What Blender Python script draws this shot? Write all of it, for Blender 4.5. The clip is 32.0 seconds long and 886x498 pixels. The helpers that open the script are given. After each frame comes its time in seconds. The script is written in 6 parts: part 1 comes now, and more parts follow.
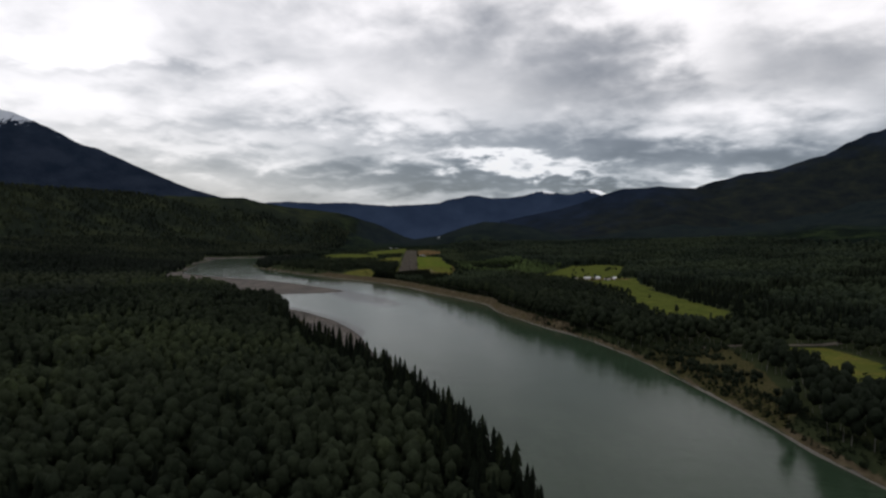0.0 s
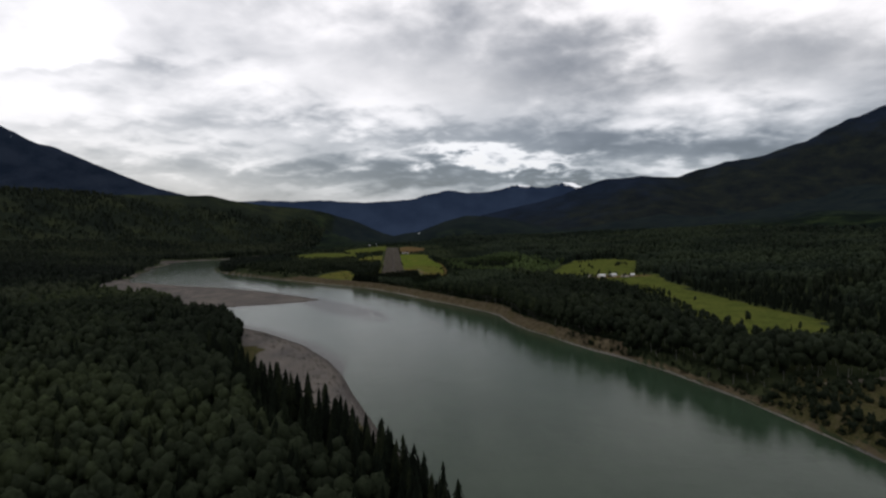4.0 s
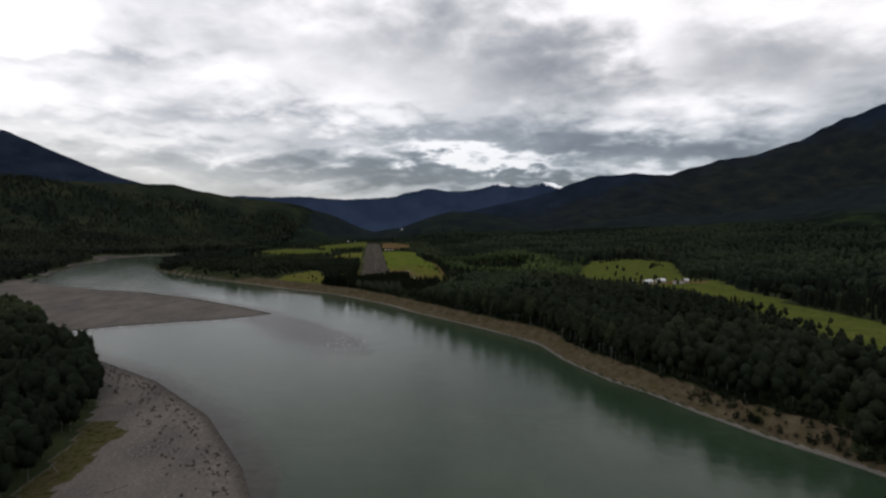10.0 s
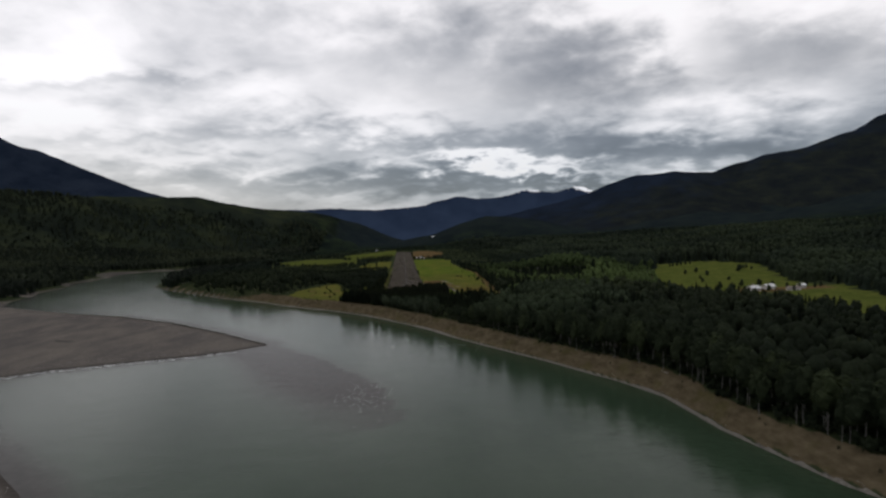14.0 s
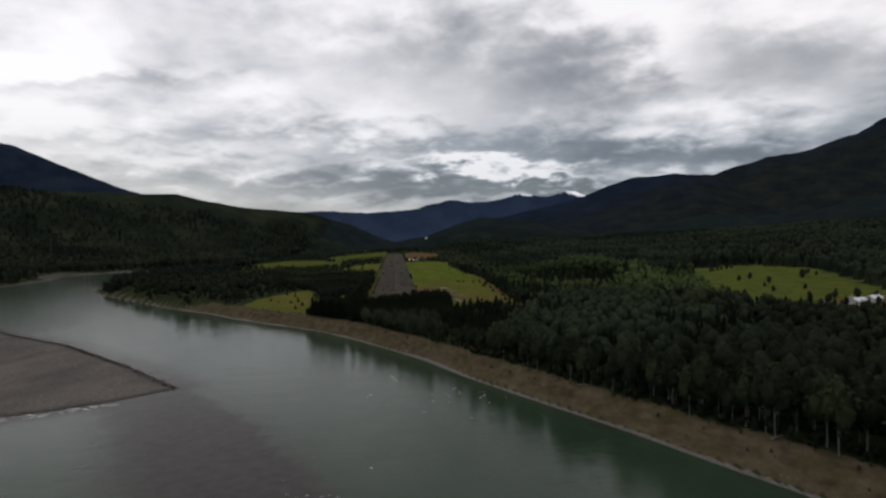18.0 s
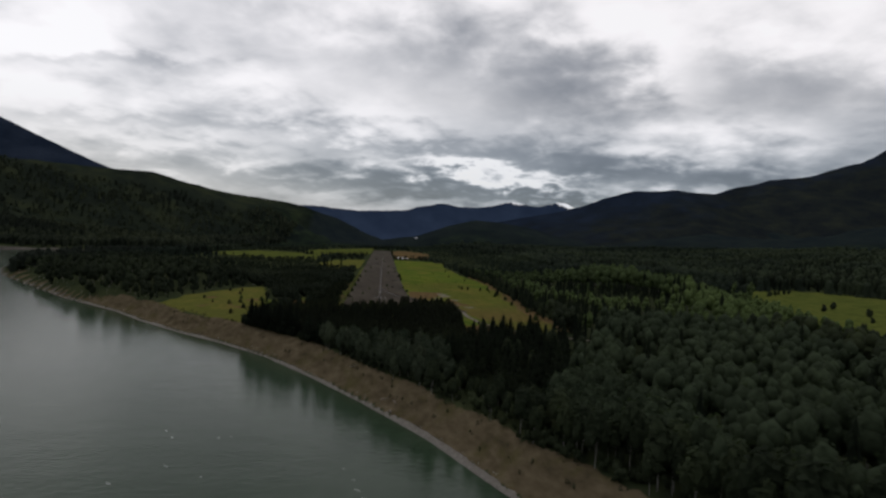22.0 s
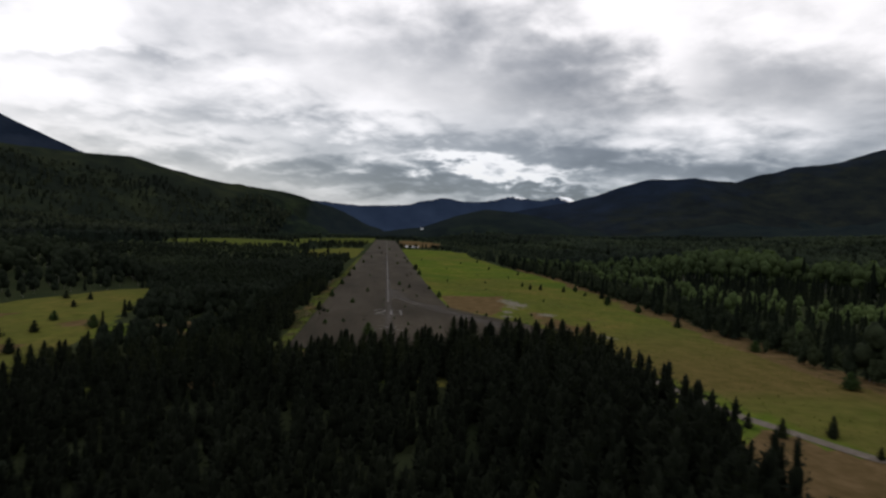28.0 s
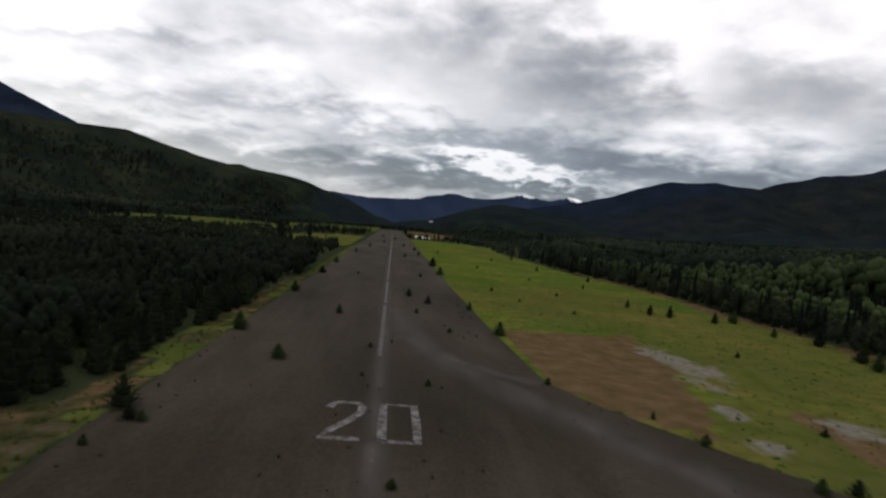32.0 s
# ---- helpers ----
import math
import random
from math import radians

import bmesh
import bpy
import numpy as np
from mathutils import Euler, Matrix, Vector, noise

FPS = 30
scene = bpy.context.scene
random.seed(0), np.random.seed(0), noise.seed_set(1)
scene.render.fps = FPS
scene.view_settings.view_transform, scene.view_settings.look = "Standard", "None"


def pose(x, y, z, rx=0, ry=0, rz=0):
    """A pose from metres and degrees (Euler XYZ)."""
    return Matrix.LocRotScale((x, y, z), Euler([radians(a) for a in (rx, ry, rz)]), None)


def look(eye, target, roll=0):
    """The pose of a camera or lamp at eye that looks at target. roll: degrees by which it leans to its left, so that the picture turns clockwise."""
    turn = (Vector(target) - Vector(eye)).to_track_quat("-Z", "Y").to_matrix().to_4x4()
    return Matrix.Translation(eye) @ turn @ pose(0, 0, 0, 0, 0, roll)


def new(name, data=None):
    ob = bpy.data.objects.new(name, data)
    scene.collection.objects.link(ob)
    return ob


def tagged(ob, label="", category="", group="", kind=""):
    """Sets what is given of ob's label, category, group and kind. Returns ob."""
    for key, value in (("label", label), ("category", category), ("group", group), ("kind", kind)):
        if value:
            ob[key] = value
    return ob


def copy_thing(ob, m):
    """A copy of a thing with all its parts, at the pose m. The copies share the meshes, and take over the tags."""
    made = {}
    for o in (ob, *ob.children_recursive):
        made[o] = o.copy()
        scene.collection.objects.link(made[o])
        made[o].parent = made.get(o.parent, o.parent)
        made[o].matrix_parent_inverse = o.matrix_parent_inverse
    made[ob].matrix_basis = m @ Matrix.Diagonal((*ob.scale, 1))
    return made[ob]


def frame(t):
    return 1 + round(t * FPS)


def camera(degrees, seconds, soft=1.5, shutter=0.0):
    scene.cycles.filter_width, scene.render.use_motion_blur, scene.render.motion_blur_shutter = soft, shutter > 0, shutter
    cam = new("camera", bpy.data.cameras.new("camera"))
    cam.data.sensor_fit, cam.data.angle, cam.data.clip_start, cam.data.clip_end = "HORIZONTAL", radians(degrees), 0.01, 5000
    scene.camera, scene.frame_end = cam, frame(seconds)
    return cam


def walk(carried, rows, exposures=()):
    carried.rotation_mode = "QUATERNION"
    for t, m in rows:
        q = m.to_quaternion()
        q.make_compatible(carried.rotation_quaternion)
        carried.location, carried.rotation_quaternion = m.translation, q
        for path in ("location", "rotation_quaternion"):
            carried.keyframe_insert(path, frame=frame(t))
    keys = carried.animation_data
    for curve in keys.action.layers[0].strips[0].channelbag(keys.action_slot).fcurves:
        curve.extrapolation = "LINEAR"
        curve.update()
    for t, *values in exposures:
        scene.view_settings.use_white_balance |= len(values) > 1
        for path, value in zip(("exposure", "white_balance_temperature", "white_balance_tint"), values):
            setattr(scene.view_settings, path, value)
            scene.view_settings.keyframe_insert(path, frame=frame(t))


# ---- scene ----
cam = camera(73.7, 32.0, soft=2.5, shutter=0.4)
# seconds, eye, aim, lean of the aircraft on its descent
PATH = [
    (0, (14.00, -1191.53, 88.39), (18.61, -1091.70, 84.81), 0.90),
    (0.5, (10.89, -1171.86, 88.46), (16.56, -1072.09, 84.84), 0.64),
    (1, (8.28, -1152.25, 88.34), (13.63, -1052.47, 84.64), 0.55),
    (1.5, (6.09, -1132.71, 88.06), (11.35, -1032.93, 83.89), 0.32),
    (2, (4.25, -1113.24, 87.63), (10.22, -1013.49, 83.79), -0.94),
    (2.5, (2.72, -1093.85, 87.07), (9.83, -994.18, 83.13), -0.75),
    (3, (1.42, -1074.55, 86.39), (9.52, -974.98, 81.92), -0.76),
    (3.5, (0.34, -1055.34, 85.62), (8.80, -955.80, 81.14), -0.34),
    (5.5, (-2.52, -979.56, 81.83), (6.03, -880.00, 78.23), -1.83),
    (6, (-2.96, -960.89, 80.76), (7.35, -861.56, 75.56), -4.91),
    (6.5, (-3.32, -942.32, 79.66), (9.17, -843.29, 73.70), -5.50),
    (7, (-3.61, -923.87, 78.54), (9.29, -824.91, 72.13), -3.20),
    (7.5, (-3.83, -905.51, 77.41), (8.39, -806.42, 71.79), -1.88),
    (8, (-3.99, -887.26, 76.26), (6.70, -787.96, 71.23), 0.86),
    (8.5, (-4.09, -869.11, 75.11), (5.82, -769.70, 70.72), 1.31),
    (9, (-4.14, -851.05, 73.96), (5.62, -751.64, 69.21), 0.19),
    (9.5, (-4.13, -833.08, 72.81), (6.40, -733.73, 68.51), 0.16),
    (10, (-4.08, -815.19, 71.67), (7.71, -716.00, 67.05), 0.42),
    (10.5, (-3.97, -797.38, 70.52), (9.06, -698.38, 65.16), 0.81),
    (11, (-3.83, -779.63, 69.39), (10.59, -680.78, 64.89), 1.52),
    (11.5, (-3.63, -761.95, 68.26), (12.85, -663.39, 64.58), 3.58),
    (12, (-3.41, -744.32, 67.14), (13.98, -645.92, 63.20), 4.10),
    (12.5, (-3.14, -726.74, 66.02), (12.70, -628.07, 62.48), 3.88),
    (13, (-2.85, -709.20, 64.91), (8.67, -609.90, 62.22), 5.54),
    (13.5, (-2.53, -691.68, 63.79), (5.42, -592.04, 60.89), 4.95),
    (14, (-2.19, -674.19, 62.69), (4.49, -574.47, 59.45), -1.25),
    (14.5, (-1.83, -656.71, 61.58), (4.67, -557.02, 57.24), -0.56),
    (16.5, (-0.40, -586.78, 57.09), (7.56, -487.11, 55.75), 2.31),
    (17, (-0.07, -569.25, 55.94), (7.85, -469.57, 55.21), -1.07),
    (17.5, (0.23, -551.70, 54.78), (7.96, -452.01, 53.30), -3.42),
    (18, (0.51, -534.11, 53.60), (8.48, -434.46, 50.91), -0.83),
    (18.5, (0.75, -516.48, 52.40), (9.95, -416.91, 50.80), 1.02),
    (19, (0.95, -498.80, 51.18), (10.27, -399.25, 49.50), 1.58),
    (19.5, (1.10, -481.08, 49.93), (9.33, -381.44, 47.92), 1.55),
    (20, (1.21, -463.31, 48.66), (6.65, -363.48, 46.20), 1.04),
    (20.5, (1.27, -445.49, 47.37), (4.48, -345.60, 43.68), 1.83),
    (21, (1.28, -427.62, 46.05), (5.69, -327.81, 41.68), 4.97),
    (21.5, (1.24, -409.70, 44.70), (9.08, -310.06, 41.39), 5.48),
    (22, (1.15, -391.74, 43.33), (11.14, -292.26, 41.23), 3.20),
    (22.5, (1.01, -373.73, 41.93), (11.11, -274.26, 40.50), 2.17),
    (23, (0.83, -355.70, 40.51), (10.67, -256.21, 38.23), 1.80),
    (23.5, (0.62, -337.64, 39.06), (9.93, -238.10, 37.06), 4.52),
    (24, (0.38, -319.57, 37.60), (8.74, -219.93, 36.28), 3.11),
    (24.5, (0.12, -301.50, 36.12), (7.20, -201.76, 34.58), 0.77),
    (26.5, (-0.94, -229.51, 30.17), (10.99, -130.27, 26.90), 1.64),
    (27, (-1.15, -211.69, 28.70), (11.72, -112.53, 27.07), -0.48),
    (27.5, (-1.32, -193.99, 27.26), (10.31, -94.69, 25.27), 0.16),
    (28, (-1.44, -176.45, 25.86), (8.22, -76.96, 22.81), 2.91),
    (28.5, (-1.48, -159.09, 24.51), (7.36, -59.52, 21.56), 0.86),
    (29, (-1.45, -141.95, 23.22), (7.95, -42.46, 19.64), -3.15),
    (29.5, (-1.34, -125.07, 22.01), (10.69, -25.90, 17.53), -6.46),
    (30, (-1.14, -108.50, 20.88), (10.92, -9.33, 16.42), -2.02),
    (30.5, (-0.85, -92.28, 19.87), (8.40, 7.24, 16.68), -1.38),
    (31, (-0.47, -76.46, 18.99), (6.51, 23.20, 14.44), 2.37),
    (31.5, (-0.01, -61.09, 18.25), (8.25, 38.51, 14.75), 4.82),
    (32, (0.52, -46.24, 17.68), (9.18, 53.31, 13.77), 5.65),
]
walk(cam, [(t, look(eye, aim, lean)) for t, eye, aim, lean in PATH], [(0, -0.06, 6620, 12.5), (7, 0.0, 6620, 12.5), (12.5, 0.0, 6620, 12.5), (14, -0.14, 6620, 12.5), (17, -0.16, 6620, 12.5), (20, -0.19, 6620, 12.5), (24.5, -0.22, 6620, 12.5), (28.5, -0.02, 6620, 12.5), (32, 0.0, 6620, 12.5)])

# ---- light ----
def make_world():
    """Broken overcast over the valley: a deck of clouds laid out on a flat layer, brighter to the south-east."""
    w = bpy.data.worlds.new("sky")
    scene.world = w
    w.use_nodes = True
    nt = w.node_tree
    nt.nodes.clear()
    N, L = nt.nodes.new, nt.links.new
    out, bg = N("ShaderNodeOutputWorld"), N("ShaderNodeBackground")
    tc, sep = N("ShaderNodeTexCoord"), N("ShaderNodeSeparateXYZ")
    L(tc.outputs["Generated"], sep.inputs[0])

    def mth(op, a, b=None, c=None):
        n = N("ShaderNodeMath")
        n.operation = op
        for i, v in enumerate((a, b, c)):
            if v is None:
                continue
            if isinstance(v, (int, float)):
                n.inputs[i].default_value = v
            else:
                L(v, n.inputs[i])
        return n.outputs[0]

    X, Y, Z = sep.outputs
    up = mth("MAXIMUM", Z, 0.0)
    den = mth("ADD", up, 0.26)
    comb = N("ShaderNodeCombineXYZ")
    L(mth("DIVIDE", X, den), comb.inputs[0])
    L(mth("DIVIDE", Y, den), comb.inputs[1])

    def cloud(scale, detail, rough, offset, stretch, distort=0.0, turn=0.0):
        mp = N("ShaderNodeMapping")
        mp.inputs["Location"].default_value = offset
        mp.inputs["Scale"].default_value = stretch
        mp.inputs["Rotation"].default_value = (0, 0, turn)
        L(comb.outputs[0], mp.inputs[0])
        n = N("ShaderNodeTexNoise")
        n.inputs["Scale"].default_value = scale
        n.inputs["Detail"].default_value = detail
        n.inputs["Roughness"].default_value = rough
        n.inputs["Distortion"].default_value = distort
        L(mp.outputs[0], n.inputs["Vector"])
        return n.outputs["Fac"]

    big = cloud(0.8, 3, 0.5, (3.1, 1.7, 0), (1, 1.1, 1), 0.2)
    mid = cloud(2.3, 7, 0.52, (0.4, 7.3, 2), (1.0, 1.0, 1), 0.2, 0.5)
    fine = cloud(6.0, 6, 0.52, (5, 2, 9), (1.0, 1.0, 1), 0.2, 0.5)
    s = mth("ADD", mth("MULTIPLY", big, 0.22), mth("MULTIPLY", mid, 0.62))
    s = mth("ADD", s, mth("MULTIPLY", fine, 0.34))
    # rents and banks of the deck over the valley's head: across, height, widths, thinner (+) or thicker (-)
    ahead = mth("MAXIMUM", Y, 0.12)
    u = mth("ADD", mth("DIVIDE", X, ahead), mth("MULTIPLY", mth("SUBTRACT", mid, 0.5), 0.3))
    v = mth("ADD", mth("DIVIDE", Z, ahead), mth("MULTIPLY", mth("SUBTRACT", fine, 0.5), 0.12))
    u = mth("ADD", u, mth("MULTIPLY", mth("SUBTRACT", fine, 0.5), 0.12))
    total = None
    for u0, v0, a, b, k in ((-0.52, 0.25, 0.2, 0.09, 0.07), (-0.62, 0.33, 0.15, 0.06, 0.05), (0.36, 0.375, 0.09, 0.03, 0.1), (-0.19, 0.235, 0.12, 0.03, 0.1), (-0.02, 0.19, 0.1, 0.022, 0.14), (-0.36, 0.145, 0.16, 0.02, 0.1),
                            (0.47, 0.315, 0.05, 0.04, 0.2), (0.12, 0.42, 0.24, 0.05, 0.14), (0.69, 0.22, 0.07, 0.025, 0.16), (0.7, 0.43, 0.25, 0.05, 0.06),
                            (0.07, 0.128, 0.05, 0.009, 0.34), (0.155, 0.115, 0.05, 0.009, 0.36), (0.24, 0.1, 0.045, 0.009, 0.34), (0.29, 0.073, 0.07, 0.009, -0.34), (0.5, 0.092, 0.12, 0.008, 0.1), (0.1, 0.088, 0.09, 0.012, -0.26),
                            (0.14, 0.3, 0.16, 0.05, -0.1), (0.28, 0.23, 0.1, 0.06, -0.15), (0.24, 0.15, 0.14, 0.02, -0.16), (-0.03, 0.078, 0.2, 0.018, -0.27), (-0.03, 0.14, 0.08, 0.012, -0.12), (-0.24, 0.165, 0.1, 0.012, -0.12),
                            (-0.47, 0.25, 0.16, 0.011, -0.14), (-0.45, 0.155, 0.12, 0.009, -0.1), (0.72, 0.31, 0.2, 0.035, -0.1), (0.64, 0.125, 0.16, 0.022, -0.24), (0.86, 0.18, 0.12, 0.035, -0.16), (0.4, 0.13, 0.16, 0.016, -0.2)):
        p, q = mth("DIVIDE", mth("SUBTRACT", u, u0), a), mth("DIVIDE", mth("SUBTRACT", v, v0), b)
        g = mth("MULTIPLY", mth("POWER", 2.718, mth("MULTIPLY", mth("ADD", mth("MULTIPLY", p, p), mth("MULTIPLY", q, q)), -0.5)), k)
        total = g if total is None else mth("ADD", total, g)
    s = mth("ADD", s, mth("MULTIPLY", total, mth("GREATER_THAN", Y, 0.1)))
    s = mth("MULTIPLY_ADD", s, 1.38, -0.13)
    ramp = N("ShaderNodeValToRGB")
    ramp.color_ramp.interpolation = "B_SPLINE"
    e = ramp.color_ramp.elements
    e[0].position, e[0].color = 0.12, (0.15, 0.158, 0.172, 1)
    e[1].position, e[1].color = 0.98, (1.1, 1.085, 1.09, 1)
    for p, c in ((0.3, (0.245, 0.254, 0.27, 1)), (0.45, (0.36, 0.368, 0.382, 1)), (0.58, (0.525, 0.53, 0.54, 1)), (0.7, (0.705, 0.704, 0.71, 1)), (0.82, (0.9, 0.892, 0.896, 1))):
        e.new(p).color = c
    L(s, ramp.inputs[0])
    # dimmer, bluer cloud towards the valley's head; the deck is brighter overhead
    low = N("ShaderNodeMapRange")
    low.inputs["From Min"].default_value, low.inputs["From Max"].default_value = 0.03, 0.22
    low.inputs["To Min"].default_value, low.inputs["To Max"].default_value = 0.74, 1.0
    L(Z, low.inputs["Value"])
    over = N("ShaderNodeMapRange")
    over.interpolation_type = "SMOOTHSTEP"
    over.inputs["From Min"].default_value, over.inputs["From Max"].default_value = 0.42, 1.0
    over.inputs["To Min"].default_value, over.inputs["To Max"].default_value = 1.0, 1.25
    L(Z, over.inputs["Value"])
    mul = N("ShaderNodeVectorMath")
    mul.operation = "SCALE"
    L(ramp.outputs[0], mul.inputs[0])
    L(mth("MULTIPLY", low.outputs[0], over.outputs[0]), mul.inputs["Scale"])
    tone = N("ShaderNodeMixRGB")
    tone.blend_type = "MULTIPLY"
    tone.inputs[2].default_value = (0.81, 0.93, 1.07, 1)
    blue = N("ShaderNodeMapRange")
    blue.inputs["From Min"].default_value, blue.inputs["From Max"].default_value = 0.22, 0.05
    L(Z, blue.inputs["Value"])
    # the blue lies on the thick cloud and up the valley, hardly on the rents
    thick = mth("SUBTRACT", 1.25, s)
    thick.node.use_clamp = True
    side = mth("MULTIPLY_ADD", X, 1.6, 0.75)
    side.node.use_clamp = True
    L(mth("MULTIPLY", mth("MULTIPLY", blue.outputs[0], thick), side), tone.inputs[0])
    L(mul.outputs[0], tone.inputs[1])
    # the clear sky above the deck, a small share of the light
    sky = N("ShaderNodeTexSky")
    sky.sky_type, sky.sun_disc = "NISHITA", False
    sky.sun_elevation, sky.sun_rotation = radians(48), radians(-60)
    add = N("ShaderNodeMixRGB")
    add.blend_type = "ADD"
    add.inputs[0].default_value = 0.02
    L(tone.outputs[0], add.inputs[1])
    L(sky.outputs[0], add.inputs[2])
    # the far range at the valley's head, ten miles off and more, painted into the glowing sky: its skyline over the
    # bearing, snow on the tops
    bearing = mth("DIVIDE", X, ahead)
    rise = mth("DIVIDE", Z, ahead)
    line = N("ShaderNodeFloatCurve")
    curve = line.mapping.curves[0]
    shape = [(-0.40, 0.036), (-0.26, 0.037), (-0.215, 0.040), (-0.159, 0.0385), (-0.117, 0.0402), (-0.08, 0.0375), (-0.046, 0.0366), (-0.02, 0.0375), (0.037, 0.0425), (0.052, 0.0475), (0.075, 0.052), (0.098, 0.0562),
             (0.118, 0.0532), (0.142, 0.0527), (0.176, 0.056), (0.205, 0.0642), (0.218, 0.0655), (0.236, 0.0632), (0.256, 0.0612), (0.282, 0.0662), (0.303, 0.07), (0.32, 0.065), (0.335, 0.0608), (0.37, 0.055), (0.50, 0.05)]
    for k, (b0, r0) in enumerate(shape):
        p = ((b0 + 0.4) / 0.9, r0 * 10)
        if k in (0, len(shape) - 1):
            curve.points[0 if k == 0 else -1].location = p
        else:
            curve.points.new(*p)
    line.mapping.update()
    L(mth("DIVIDE", mth("ADD", bearing, 0.4), 0.9), line.inputs["Value"])

    def rugged(scale, detail, stretch):
        n, mp, cb = N("ShaderNodeTexNoise"), N("ShaderNodeMapping"), N("ShaderNodeCombineXYZ")
        L(bearing, cb.inputs[0])
        L(rise, cb.inputs[1])
        mp.inputs["Scale"].default_value = stretch
        L(cb.outputs[0], mp.inputs[0])
        n.inputs["Scale"].default_value, n.inputs["Detail"].default_value, n.inputs["Roughness"].default_value = scale, detail, 0.6
        L(mp.outputs[0], n.inputs["Vector"])
        return n.outputs["Fac"]

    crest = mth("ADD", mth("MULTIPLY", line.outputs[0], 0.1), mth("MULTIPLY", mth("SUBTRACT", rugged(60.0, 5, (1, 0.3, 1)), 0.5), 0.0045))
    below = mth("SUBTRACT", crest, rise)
    # flank colours with blue haze painted in, paler below the crest
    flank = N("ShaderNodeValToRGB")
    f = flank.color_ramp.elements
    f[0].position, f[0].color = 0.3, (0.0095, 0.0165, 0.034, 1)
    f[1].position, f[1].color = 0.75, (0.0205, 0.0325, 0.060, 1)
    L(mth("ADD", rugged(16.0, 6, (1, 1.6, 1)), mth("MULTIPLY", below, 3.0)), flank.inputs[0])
    # snow in the gullies of the two summits
    near = mth("MAXIMUM", mth("SUBTRACT", 1.3, mth("MULTIPLY", mth("ABSOLUTE", mth("SUBTRACT", bearing, 0.315)), 26.0)), mth("SUBTRACT", 0.95, mth("MULTIPLY", mth("ABSOLUTE", mth("SUBTRACT", bearing, 0.222)), 28.0)))
    near = mth("MAXIMUM", near, mth("SUBTRACT", 0.3, mth("MULTIPLY", mth("ABSOLUTE", mth("ADD", bearing, 0.16)), 9.0)))
    snow = mth("SUBTRACT", mth("ADD", mth("MULTIPLY", near, 0.55), mth("MULTIPLY", rugged(90.0, 4, (1, 0.6, 1)), 1.5)), mth("ADD", mth("MULTIPLY", below, 60.0), 0.98))
    snow = mth("MULTIPLY", snow, 5.0)
    snow.node.use_clamp = True
    white = N("ShaderNodeMixRGB")
    L(snow, white.inputs[0])
    L(flank.outputs[0], white.inputs[1])
    white.inputs[2].default_value = (0.85, 0.88, 0.93, 1)
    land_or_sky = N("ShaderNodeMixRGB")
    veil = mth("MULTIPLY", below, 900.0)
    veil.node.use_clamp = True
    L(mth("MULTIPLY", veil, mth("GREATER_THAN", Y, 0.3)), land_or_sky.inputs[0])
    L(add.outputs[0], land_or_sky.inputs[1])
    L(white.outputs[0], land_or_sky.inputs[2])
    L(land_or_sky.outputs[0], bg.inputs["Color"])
    bg.inputs["Strength"].default_value = 1.0
    L(bg.outputs[0], out.inputs["Surface"])


make_world()
sun = new("sun", bpy.data.lights.new("sun", "SUN"))
sun.data.energy, sun.data.angle, sun.data.color = 0.25, radians(25), (1.0, 0.96, 0.9)
sun.matrix_world = look((-800, 460, 1020), (0, 0, 0))
scene.view_settings.exposure = 0.0

# ---- materials ----


def nodes(name, rough=0.9, spec=0.2):
    m = bpy.data.materials.new(name)
    m.use_nodes = True
    nt = m.node_tree
    b = nt.nodes["Principled BSDF"]
    b.inputs["Roughness"].default_value = rough
    b.inputs["Specular IOR Level"].default_value = spec
    return m, nt, b


def tex(nt, scale, detail=4, rough=0.55, coord="Object", stretch=(1, 1, 1)):
    tc, mp, n = (nt.nodes.new(k) for k in ("ShaderNodeTexCoord", "ShaderNodeMapping", "ShaderNodeTexNoise"))
    mp.inputs["Scale"].default_value = stretch
    nt.links.new(tc.outputs[coord], mp.inputs[0])
    nt.links.new(mp.outputs[0], n.inputs["Vector"])
    n.inputs["Scale"].default_value, n.inputs["Detail"].default_value, n.inputs["Roughness"].default_value = scale, detail, rough
    return n.outputs["Fac"]


def ramp(nt, fac, stops):
    r = nt.nodes.new("ShaderNodeValToRGB")
    e = r.color_ramp.elements
    e[0].position, e[0].color = stops[0][0], (*stops[0][1], 1)
    e[1].position, e[1].color = stops[-1][0], (*stops[-1][1], 1)
    for p, c in stops[1:-1]:
        e.new(p).color = (*c, 1)
    nt.links.new(fac, r.inputs[0])
    return r.outputs[0]


def mix(nt, fac, a, b, mode="MIX"):
    m = nt.nodes.new("ShaderNodeMixRGB")
    m.blend_type = mode
    for k, v in enumerate((fac, a, b)):
        if isinstance(v, (int, float)):
            m.inputs[k].default_value = v
        elif isinstance(v, tuple):
            m.inputs[k].default_value = (*v, 1)
        else:
            nt.links.new(v, m.inputs[k])
    return m.outputs[0]


def calc(nt, op, a, b=0.0):
    n = nt.nodes.new("ShaderNodeMath")
    n.operation = op
    for k, v in enumerate((a, b)):
        if isinstance(v, (int, float)):
            n.inputs[k].default_value = v
        else:
            nt.links.new(v, n.inputs[k])
    return n.outputs[0]


def attr(nt, name):
    a = nt.nodes.new("ShaderNodeAttribute")
    a.attribute_name = name
    return a.outputs["Fac"]


def bump(nt, b, height, strength=0.5, dist=0.1):
    n = nt.nodes.new("ShaderNodeBump")
    n.inputs["Strength"].default_value, n.inputs["Distance"].default_value = strength, dist
    nt.links.new(height, n.inputs["Height"])
    nt.links.new(n.outputs[0], b.inputs["Normal"])


